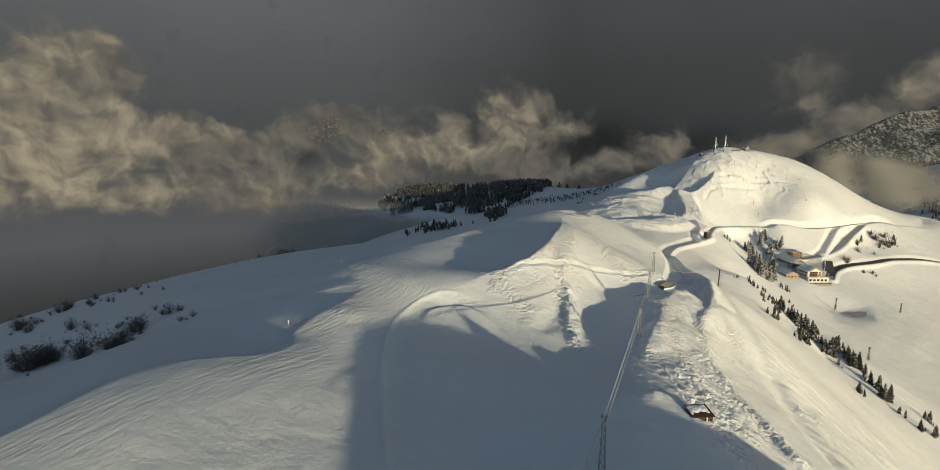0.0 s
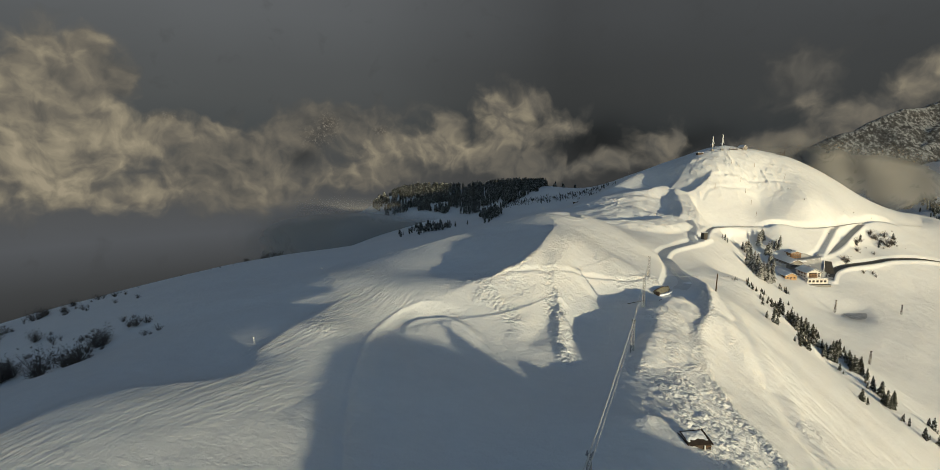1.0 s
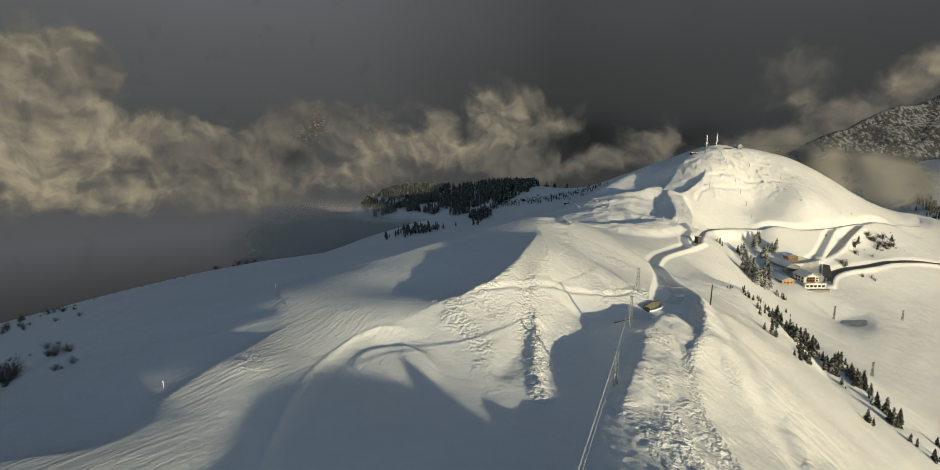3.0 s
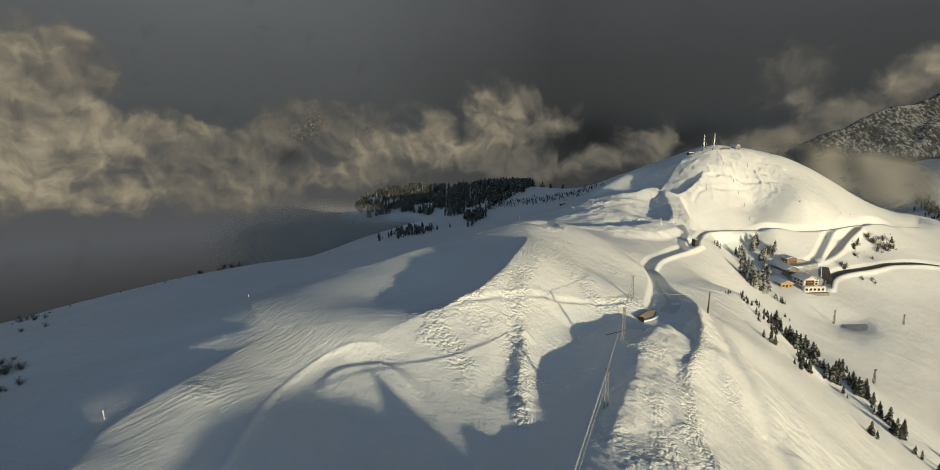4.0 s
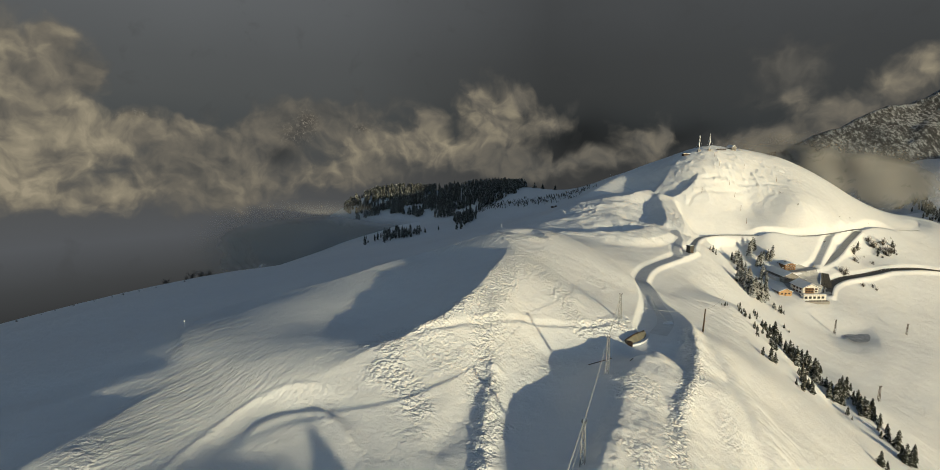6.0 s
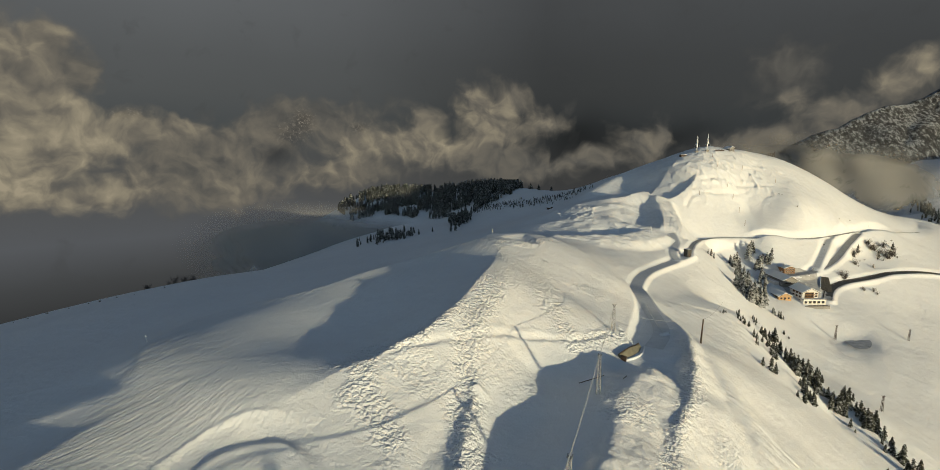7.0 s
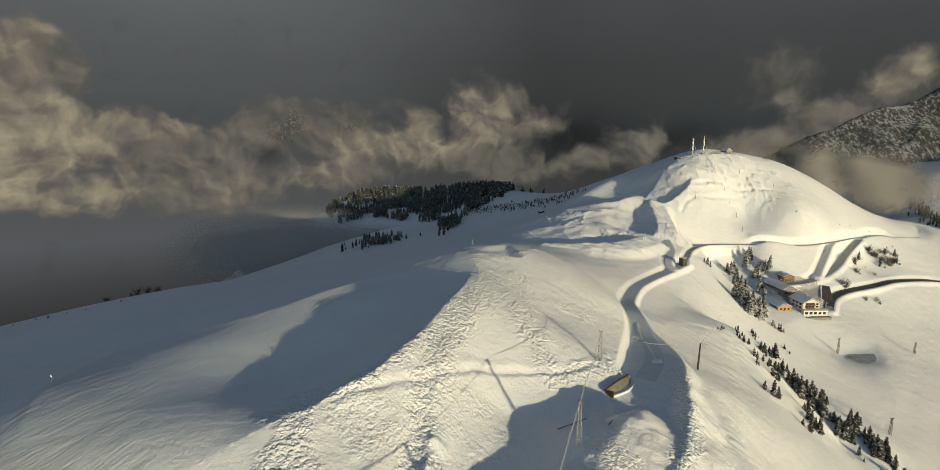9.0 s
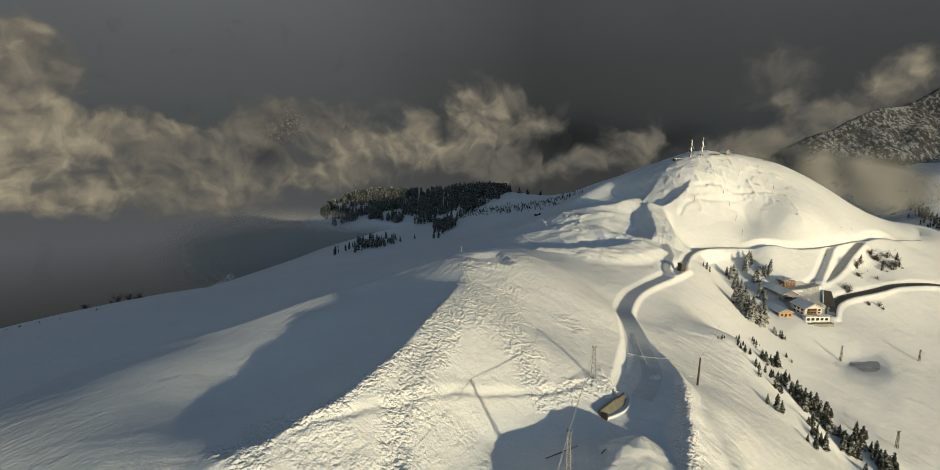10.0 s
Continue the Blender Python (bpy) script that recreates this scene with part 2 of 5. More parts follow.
def fbm(x, y, octaves=4, gain=0.5):
    s, a, n = 0, 1.0, 0
    for k in range(octaves):
        s = s + a * (vnoise(x * 2 ** k + 17 * k, y * 2 ** k - 9 * k) - 0.5)
        n += a
        a *= gain
    return s / n * 2


def smooth(a, b, x):
    t = np.clip((x - a) / (b - a), 0, 1)
    return t * t * (3 - 2 * t)


def along(path, step=1.0):
    """A rounded line through the points of a path, in steps of about a metre."""
    p = np.array(path, float)
    for _ in range(3):
        q = np.repeat(p, 2, 0)[1:-1]
        a, b = p[:-1], p[1:]
        mid = np.empty((2 * len(a), p.shape[1]))
        mid[0::2], mid[1::2] = 0.75 * a + 0.25 * b, 0.25 * a + 0.75 * b
        p = np.r_[p[:1], mid, p[-1:]]
    d = np.r_[0, np.cumsum(np.hypot(*np.diff(p[:, :2], axis=0).T))]
    s = np.linspace(0, d[-1], max(3, int(d[-1] / step)))
    return np.stack([np.interp(s, d, p[:, k]) for k in range(p.shape[1])], 1)


def near(x, y, line):
    """Distance to a line, the index of its nearest step and the side."""
    q = np.c_[np.ravel(x), np.ravel(y)]
    best, idx = np.empty(len(q)), np.empty(len(q), int)
    rough, hop = line[::4, :2], np.arange(-4, 5)
    for i in range(0, len(q), 40000):
        c = q[i:i + 40000]
        k = 4 * ((c[:, None] - rough[None]) ** 2).sum(-1).argmin(1)
        k = np.clip(k[:, None] + hop, 0, len(line) - 1)
        d2 = ((c[:, None] - line[k, :2]) ** 2).sum(-1)
        pick = d2.argmin(1)
        idx[i:i + 40000] = k[np.arange(len(c)), pick]
        best[i:i + 40000] = np.sqrt(d2.min(1))
    return best, idx


def close(x, y, line, far=20):
    lo, hi = line[:, :2].min(0) - far, line[:, :2].max(0) + far
    return (x > lo[0]) & (x < hi[0]) & (y > lo[1]) & (y < hi[1])


def blob(x, y, cx, cy, rx, ry=None, turn=0.0):
    c, s = math.cos(radians(turn)), math.sin(radians(turn))
    u, v = (x - cx) * c + (y - cy) * s, -(x - cx) * s + (y - cy) * c
    return np.exp(-(u / rx) ** 2 - (v / (ry or rx)) ** 2)


PISTE_ROAD = [(84, 199), (92, 212), (97, 228), (100, 250), (104, 271), (110, 288), (118, 304), (130, 322), (146, 342), (160, 357), (171, 368)]
HIGH_ROAD = [(171, 368, 37), (178, 381, 39.2), (194, 406, 38.2), (212, 431, 34), (225, 445, 32.4), (254, 445, 32.4), (295, 446, 30.7), (328, 462.5, 29.4), (345.6, 467.4, 31.2), (367, 479, 31), (437, 523, 22), (506, 569, 12.8), (560, 640, 10)]
LEFT_ROAD = [(158, 355), (158, 363), (167, 378), (171, 392), (175, 409), (186, 436), (192, 448)]
ACCESS_ROAD = [(362, 475, 30), (341, 460, 22.5), (317, 437, 17.1), (291, 418, 13.4), (268, 410, 11.5), (256, 414, 11)]
BRANCH_ROAD = [(328, 462), (309, 440), (289, 419)]
WALLED_ROAD = [(274, 384), (285, 398), (296, 405), (319, 415), (350, 432), (370, 439), (398, 444), (470, 470)]
GROOVE = [(-6, 50), (-8, 64), (-11, 76), (-14, 93), (-15.5, 112), (-14.5, 130), (-10.6, 139), (-4, 142), (3, 140), (10, 131), (15, 122)]
ROADS = ((PISTE_ROAD, 2.6), (HIGH_ROAD, 1.3), (LEFT_ROAD, 1.7), (ACCESS_ROAD, 2.4), (BRANCH_ROAD, 1.6), (WALLED_ROAD, 2.2))


def base_height(x, y):
    x, y = np.asarray(x, float), np.asarray(y, float)
    z = land(np.clip(x, -420, 1000), np.clip(y, -110, 1200))
    z = z - 0.75 * np.maximum(0, -x - 255) * smooth(255, 330, -x)
    z = z - 0.5 * np.maximum(0, y - 880) * (1 - smooth(600, 760, x))
    z = z - 0.25 * np.maximum(0, y - 1150)
    z = z - 0.3 * np.maximum(0, -y - 110)
    z = z + 0.05 * np.maximum(0, x - 1000)
    return np.maximum(z, -1500)


CREST_LIP = [(-12, 140), (5.7, 155), (16, 164), (25.6, 177), (33, 200), (40.4, 223), (43, 250)]
NEAR_SHELF = [(-64, 44), (-58, 56), (-55, 67), (-52, 79), (-44, 82.5), (-36, 86.5), (-33.5, 94), (-37, 102), (-36, 110), (-32.5, 122), (-31, 135), (-28, 146)]
RIB = [(-29, 147), (-36, 158), (-41.5, 169), (-43, 184), (-41, 198), (-33, 205), (-19, 214), (-7, 228), (12, 251), (27, 257), (44, 262)]
SUMMIT_LIP = [(108, 452), (126, 469), (150, 467), (170, 470), (188, 490), (205, 506), (228, 524)]
SUMMIT_FOLD = [(186, 470), (198, 472), (212, 478), (224, 486), (234, 494)]
FLANK_RIB = [(166, 400), (176, 424), (182, 448), (186, 472)]
BOWL_LIP = [(80, 358), (104, 360), (130, 373), (160, 400)]
LOW_LIP = [(43, 262), (52, 256), (62, 257)]
LIPS = [(along(p), drop, reach, ease, taper) for p, drop, reach, ease, taper in ((CREST_LIP, 1.7, 9, 4, 0.28), (NEAR_SHELF, 0.9, 14, 6, 0.1), (RIB, 1.4, 14, 6, 0.08), (SUMMIT_LIP, 3.0, 12, 6, 0.28), (SUMMIT_FOLD, 8.0, 13, 5, 0.28), (FLANK_RIB, 6.0, 15, 6, 0.28), (BOWL_LIP, 3.5, 14, 5, 0.28), (LOW_LIP, 1.4, 7, 3, 0.28))]

# sharp crests with their own heights: (line, fall to each side)
MOUND = [(36, 108, 50.2), (43, 120, 51.4), (48, 130, 52.3), (53, 140, 52.6), (57, 148, 52.4), (60, 156, 51.7), (63, 162, 51.8), (70, 172, 52.0), (76, 178, 50.5), (81, 184, 48.2)]
RIM = [(66, 84, 38), (64, 91, 41), (63, 103, 42), (61, 114, 44.3), (61.5, 124, 45.4), (64, 134, 46.3), (67, 146, 47.2), (73, 157, 47.8), (81, 168, 48), (87, 180, 48.5), (92, 193, 48.2), (97, 205, 47.1), (101, 217, 44.6), (104, 226, 42)]
BOWL_CREST = [(78, 360, 50.5), (104, 361, 50.6), (122, 366, 49.6), (138, 378, 48.8), (150, 389, 48.6), (163, 401, 48.2)]
FLANK_CREST = [(165, 398, 46), (170, 408, 49.5), (177, 424, 53), (182, 448, 57.5), (187, 468, 62.5), (192, 478, 65)]
NEAR_RIB = [(27, 84, 55.6), (33, 90, 54.8), (38, 93.5, 53.6), (43, 98, 52)]
RIDGES = [(along(p), lee, sunny) for p, lee, sunny in ((MOUND, 0.75, 0.5), (RIM, 0.8, 0.95), (NEAR_RIB, 0.5, 0.5), (BOWL_CREST, 0.45, 0.3), (FLANK_CREST, 0.5, 0.35))]
BANK = along([(32, 160), (30, 150), (28.5, 140), (27.4, 130), (26.8, 123)])

FOOTPATH = [(14, 162), (20, 166), (27.5, 170.6), (33, 175.7), (45, 187), (58.5, 191.7), (71, 200)]
GULLY = [(33, 190), (30, 179), (29.2, 170), (28.9, 164.6), (28.6, 159.6), (26.5, 150), (22.5, 140), (20, 134)]
RUBBLE_RIM = [(63, 92), (62, 103), (60, 114), (60.5, 124), (63, 134), (66, 146), (72, 157), (80, 168), (86, 180), (91, 193), (96, 205)]
RUBBLE_WALL = [(72, 201), (77, 204), (82, 207)]
SUMMIT_PATH = [(226, 488), (239, 491), (256, 494), (278, 496), (300, 497.5)]
LOWER_PATH = [(212, 468), (220, 477), (238, 480), (256, 484), (277, 493)]
RILL = [(96, 190), (92, 168), (90, 150), (88, 132), (86, 116), (85, 100)]
TRENCHES = [(along(p), deep, wide, rubble) for p, deep, wide, rubble in ((FOOTPATH, 0.5, 0.8, 0.3), (GULLY, 0.45, 2.2, 0.2), (RUBBLE_RIM, 0.0, 1.8, 0.8), (RUBBLE_WALL, 0.0, 2.2, 0.8), (SUMMIT_PATH, 0.7, 1.3, 0.0), (LOWER_PATH, 0.7, 1.3, 0.0), (RILL, 1.0, 3.4, 0.0))]

_ROADS = []
for path, half in ROADS:
    line = along(path)
    h = line[:, 2] if line.shape[1] > 2 else base_height(line[:, 0], line[:, 1])
    w = 7
    h = np.convolve(np.pad(h, w, mode="edge"), np.ones(2 * w + 1) / (2 * w + 1), "valid")
    _ROADS.append((np.c_[line[:, :2], h + 0.25], half))
_GROOVE = along(GROOVE)


# broken, cloddy snow: lines with a half width and a strength
CREST_EDGE = [(5, 157.5), (10, 161.3), (15.4, 163.8), (20.4, 170.6), (25.6, 175.6), (31, 186), (37.5, 197), (41, 208), (44.6, 218), (46, 232), (43, 248)]
FACE_RUBBLE = [(44.6, 217.7), (39, 203), (37.8, 195.8), (33.5, 189.5), (31.5, 180.5), (30, 172.8), (29.5, 166.6), (29.1, 157.8), (27.5, 150)]
LOWER_RUBBLE = [(9.1, 164), (9.8, 157.7), (10, 153.6), (11, 147), (16, 142)]
MID_RUBBLE = [(57, 241), (54, 226), (52.5, 210), (55, 202), (58, 195)]
BACK_EDGE = [(38.7, 266), (44.5, 252), (53.1, 254), (63.9, 269), (80, 300)]
PYLON_RUBBLE = [(58, 189.5), (66.6, 197), (73, 200), (79, 204)]
BANK_EDGE = [(31, 156), (30, 150), (28.5, 140), (27.4, 131), (26.8, 124)]
SPUR_RIM = [(63.5, 96), (63.5, 101), (60.8, 110), (61.4, 123), (63.7, 134.5), (67, 146), (73, 157), (81, 168), (87, 180), (92, 193), (97, 205)]
SPUR_FURROWS = [(52.5, 120), (52.1, 116), (50.8, 105.7), (50.9, 98), (52, 90)]
HUT_FURROWS = [(47, 114), (46.3, 110), (44.8, 97.4), (44.5, 90), (46, 80)]
EAST_FURROWS = [(59.5, 126), (58.8, 118), (57.3, 105.9), (58, 92)]
ROAD_EDGE = [(100, 262), (104, 250), (106, 238), (112, 228)]
CRUSTS = [(along(p), wide, much) for p, wide, much in ((CREST_EDGE, 1.6, 1.0), (FACE_RUBBLE, 2.4, 1.0), (LOWER_RUBBLE, 2.4, 0.9), (MID_RUBBLE, 3.2, 0.9), (BACK_EDGE, 2.2, 1.0), (PYLON_RUBBLE, 1.8, 1.0), (BANK_EDGE, 2.0, 1.1), (SPUR_RIM, 1.6, 1.1), (SPUR_FURROWS, 2.6, 0.9), (HUT_FURROWS, 2.6, 0.9), (EAST_FURROWS, 1.6, 0.8), (ROAD_EDGE, 1.6, 0.8))]
# and patches: centre, half sizes, turn, strength
CRUST_PATCHES = ((50, 222, 8, 20, -15, 0.95), (72, 229, 9, 5, 35, 0.8), (38, 205, 5, 14, -20, 0.75), (36, 168, 10, 9, 0, 0.4), (20, 158, 8, 7, 0, 0.5), (63, 158, 6, 9, -25, 0.8), (54, 136, 5, 12, -20, 0.7), (43, 122, 6, 9, 0, 0.5), (48, 84, 8, 10, 0, 0.8), (96, 133, 6, 5, 0, 0.6), (86, 160, 4, 12, -25, 0.5), (-29, 118, 3, 8, 0, 0.7), (110, 262, 6, 16, -20, 0.5), (250, 507, 16, 9, 0, 0.6), (256, 492, 20, 5, 0, 0.6), (221, 477, 12, 6, 20, 0.7), (277, 482, 10, 5, 0, 0.4), (130, 372, 16, 7, 25, 0.5))


def crust(x, y):
    """How broken the snow lies, from smooth 0 to cloddy 1."""
    x, y = np.asarray(x, float), np.asarray(y, float)
    shape = x.shape
    x, y = x.ravel(), y.ravel()
    c = np.zeros(len(x))
    for line, wide, much in CRUSTS:
        m = close(x, y, line, 9)
        d, k = near(x[m], y[m], line)
        d = d * (1 + 0.7 * fbm(x[m] / 4, y[m] / 4, 2))
        c[m] = np.maximum(c[m], much * smooth(2.0 * wide, 0.5 * wide, d))
    ragged = smooth(-0.18, 0.18, fbm(x / 7 + 5, y / 7, 3))
    for cx, cy, rx, ry, turn, much in CRUST_PATCHES:
        c = np.maximum(c, much * ragged * smooth(0.15, 0.6, blob(x, y, cx, cy, rx, ry, turn)))
    return c.reshape(shape)


def wind(x, y):
    """How ribbed the wind has left the snow."""
    x, y = np.asarray(x, float), np.asarray(y, float)
    shape = x.shape
    x, y = x.ravel(), y.ravel()
    w = np.zeros(len(x))
    for (line, *_), lee, luff in ((LIPS[1], 4.0, 11.0), (LIPS[2], 3.0, 17.0)):
        m = close(x, y, line, 45)
        d, k = near(x[m], y[m], line)
        t = np.gradient(line, axis=0)[k]
        side = t[:, 0] * (y[m] - line[k, 1]) - t[:, 1] * (x[m] - line[k, 0])
        w[m] = np.maximum(w[m], np.exp(-(d / np.where(side > 0, lee, luff)) ** 2))
    return (w * (0.45 + 0.55 * smooth(-0.2, 0.2, fbm(x / 12, y / 12 + 9, 3)))).reshape(shape)


def height(x, y):
    """The height of the snow."""
    x, y = np.asarray(x, float), np.asarray(y, float)
    shape = x.shape
    x, y = x.ravel(), y.ravel()
    z = base_height(x, y)
    far = np.hypot(x - 40, y - 150)
    calm = np.clip(blob(x, y, -40, 150, 45, 110) + blob(x, y, -70, 240, 60, 60), 0, 1)
    z = z + 0.5 * fbm(x / 22, y / 22, 3) * smooth(900, 200, far) * (1 - 0.85 * calm)
    z = z + smooth(500, 900, far) * 7 * fbm(x / 90, y / 90, 5) * (1 - 0.85 * blob(x, y, 850, 960, 190, 150))
    z = z + 2.6 * fbm(x / 38, y / 38 + 4, 4) * (blob(x, y, 140, 440, 70, 60) + 0.8 * blob(x, y, 270, 520, 80, 45) + 0.6 * blob(x, y, 70, 310, 40, 45))
    # faceted spurs and mounds towards the summit
    z = z + (1.8 * blob(x, y, 270, 505, 75, 40) + 2.5 * blob(x, y, 140, 430, 60, 55)) * (0.5 - 1.4 * np.abs(fbm(x / 46 + 3, y / 40, 4, 0.55)))
    z = z + 8.0 * blob(x, y, 168, 550, 42, 15, 25)
    high = blob(x, y, 262, 508, 75, 38) + 0.7 * blob(x, y, 150, 440, 50, 50)
    z = z + high * (1.3 * (0.4 - np.abs(fbm(x / 15, y / 15, 3))) + 2.2 * np.maximum(0, fbm(x / 3.2, y / 3.2, 2)) * smooth(-0.05, 0.15, fbm(x / 24, y / 24 + 2, 3)))
    # lumpy wind crust on the sunny faces
    z = z + crust(x, y) * (0.32 * np.maximum(0, fbm(x / 1.4, y / 1.4, 2) + 0.05) + 0.14 * np.abs(fbm(x / 1.0, y / 1.0, 2)))
    # drifts along the steep side
    side = smooth(66, 86, x + 0.25 * (120 - y)) * smooth(260, 170, x) * smooth(330, 250, y)
    patch = smooth(0.0, 0.25, fbm(x / 30, y / 30 + 7, 3))
    z = z + side * (0.5 * fbm((x * 0.62 + y * 0.78) / 17, (x * 0.78 - y * 0.62) / 80, 3) + 0.8 * patch * np.abs(fbm((x * 0.62 + y * 0.78) / 3, (x * 0.78 - y * 0.62) / 7 + 3, 3)))
    # furrows of thrown snow round the hut
    furrow = blob(x, y, 51, 102, 12, 20, -20)
    z = z + furrow * (1.4 * fbm((x * 0.86 + y * 0.5) / 4.2, (x * 0.5 - y * 0.86) / 24, 3) + 0.9 * np.maximum(0, fbm(x / 1.6, y / 1.6, 2)))
    # small wind ribs on the snowfield
    u, v = x * 0.4 + y * 0.92, -x * 0.92 + y * 0.4
    z = z + 0.05 * wind(x, y) * fbm(u / 7, v / 1.3, 2)
    for line, drop, reach, ease, taper in LIPS:
        lo, hi = line.min(0) - 60, line.max(0) + 60
        m = (x > lo[0]) & (x < hi[0]) & (y > lo[1]) & (y < hi[1])
        d, k = near(x[m], y[m], line)
        t = np.gradient(line, axis=0)[k]
        side = t[:, 0] * (y[m] - line[k, 1]) - t[:, 1] * (x[m] - line[k, 0])
        ends = smooth(0, taper * len(line), k) * smooth(0, taper * len(line), len(line) - 1 - k)
        z[m] += ends * drop * np.where(side > 0, min(0.2, 0.5 / drop) * np.exp(-d / 2.0) - d / reach * np.exp(1 - d / reach), min(0.2, 0.5 / drop) * np.exp(-d / ease))
    # mound inside the bend, unseen hill knob added to cast shadow, the pond's basin
    tilt = np.clip((-0.53 * (x + 2.5) + 0.84 * (y - 130)) / 15 + 0.5, 0, 1)
    z = z + 0.8 * tilt * smooth(1.05, 0.8, np.hypot((x + 2.5) / 10.5, (y - 130) / 9.5)) + 6.0 * blob(x, y, 91.5, -12.7, 2.2, 2.2)
    z = z - 1.5 * smooth(0.1, 0.9, blob(x, y, 266, 345, 11, 17, -37))
    for line, deep, wide, rubble in TRENCHES:
        m = close(x, y, line)
        d, k = near(x[m], y[m], line)
        cut = np.exp(-(d / wide) ** 2)
        z[m] += -deep * cut + 0.35 * deep * np.exp(-((d - 1.7 * wide) / wide) ** 2) + rubble * np.exp(-(d / (2.2 * wide)) ** 2) * np.maximum(0, fbm(x[m] / 1.5, y[m] / 1.5, 2))
    m = close(x, y, _GROOVE)
    d, k = near(x[m], y[m], _GROOVE)
    left = np.where(k < 110, 1.0, 0.0) * (x[m] < _GROOVE[k, 0])
    z[m] += -0.18 * np.exp(-(d / 2.2) ** 4) + 0.28 * np.exp(-((d - 3.0) / 0.5) ** 2) * left
    for line, half in _ROADS:
        lo, hi = line[:, :2].min(0) - 12, line[:, :2].max(0) + 12
        m = (x > lo[0]) & (x < hi[0]) & (y > lo[1]) & (y < hi[1])
        if m.any():
            d, k = near(x[m], y[m], line)
            pad = 7.0 * blob(x[m], y[m], 92, 210, 12, 24, -18)
            pad = pad + (half > 1.5) * 0.6 * smooth(320, 380, y[m])
            w = 1 - smooth(half + 0.1 + pad, half + 2.2 + 1.6 * pad, d)
            bank = 0.22 * np.exp(-((d - half - 0.8) / 0.6) ** 2) * np.exp(-pad)
            z[m] = z[m] * (1 - w) + (line[k, 2] - 0.08 - 0.2 * smooth(320, 380, y[m])) * w + bank
    m = close(x, y, BANK)
    d, k = near(x[m], y[m], BANK)
    z[m] += 1.5 * np.exp(-(d / 1.9) ** 2) * smooth(0, 8, len(BANK) - 1 - k) * (0.8 + 0.6 * fbm(x[m] / 1.6, y[m] / 1.6, 2))
    for line, lee, sunny in RIDGES:
        lo, hi = line[:, :2].min(0) - 20, line[:, :2].max(0) + 20
        m = (x > lo[0]) & (x < hi[0]) & (y > lo[1]) & (y < hi[1])
        d, k = near(x[m], y[m], line)
        t = np.gradient(line[:, :2], axis=0)[k]
        fall = np.where(t[:, 0] * (y[m] - line[k, 1]) > t[:, 1] * (x[m] - line[k, 0]), lee, sunny)
        ends = smooth(0, 10, k) * smooth(0, 10, len(line) - 1 - k)
        crest = line[k, 2] - fall * (np.sqrt(d * d + 1) - 1) + 0.5 * fbm(x[m] / 3, y[m] / 3, 3) + 0.7 * fbm(x[m] / 11, y[m] / 11, 2) - 3 * (1 - ends)
        gap = crest - z[m]
        z[m] += 0.5 * (gap + np.sqrt(gap * gap + 0.3)) * smooth(19, 11, d)
    return z.reshape(shape)


def ground_z(x, y):
    return float(height(np.array([x]), np.array([y]))[0])


def spread(stops):
    """Grid lines: (from, to, step) with steps that change evenly."""
    out = []
    for a, b, s0, s1 in stops:
        n = max(1, int(round(abs(b - a) / (0.5 * (s0 + s1)))))
        t = np.linspace(0, 1, n, endpoint=False)
        w = s0 + (s1 - s0) * t
        c = np.cumsum(w) - w[0]
        out.append(a + (b - a) * c / (c[-1] + w[-1]))
    return np.concatenate(out + [[stops[-1][1]]])


def sheet(name, xs, ys, fn, material, kind="structure", label="", category=""):
    gx, gy = np.meshgrid(xs, ys)
    v = np.stack([gx, gy, fn(gx, gy)], -1).reshape(-1, 3)
    ny, nx = gx.shape
    i = np.arange(nx * ny).reshape(ny, nx)
    f = np.stack([i[:-1, :-1], i[:-1, 1:], i[1:, 1:], i[1:, :-1]], -1).reshape(-1, 4)
    me = bpy.data.meshes.new(name)
    me.vertices.add(len(v))
    me.vertices.foreach_set("co", v.ravel())
    me.loops.add(4 * len(f))
    me.loops.foreach_set("vertex_index", f.ravel())
    me.polygons.add(len(f))
    me.polygons.foreach_set("loop_start", np.arange(0, 4 * len(f), 4))
    me.update(calc_edges=True)
    me.polygons.foreach_set("use_smooth", np.ones(len(f), bool))
    for title, fn in (("crust", crust), ("wind", wind)):
        me.attributes.new(title, "FLOAT", "POINT").data.foreach_set("value", fn(v[:, 0], v[:, 1]))
    me.materials.append(material)
    ob = new(name, me)
    return tagged(ob, label, category, "", kind)


GRID_X = spread([(-4300, -420, 260, 12), (-420, -70, 12, 1.3), (-70, -56, 1.3, 0.5), (-56, 15, 0.5, 0.42), (15, 108, 0.42, 0.45), (108, 340, 0.6, 1.0), (340, 400, 1.2, 2.2), (400, 1000, 3, 16), (1000, 4300, 20, 300)])
GRID_Y = spread([(-1500, -110, 160, 8), (-110, 45, 7, 1.0), (45, 60, 0.9, 0.5), (60, 235, 0.45, 0.45), (235, 300, 0.5, 0.7), (300, 540, 0.7, 1.2), (540, 1200, 1.6, 14), (1200, 4400, 18, 300)])
sheet("ground", GRID_X, GRID_Y, height, SNOW, label="wind-packed snow over a bare alpine ridge", category="snow ground")


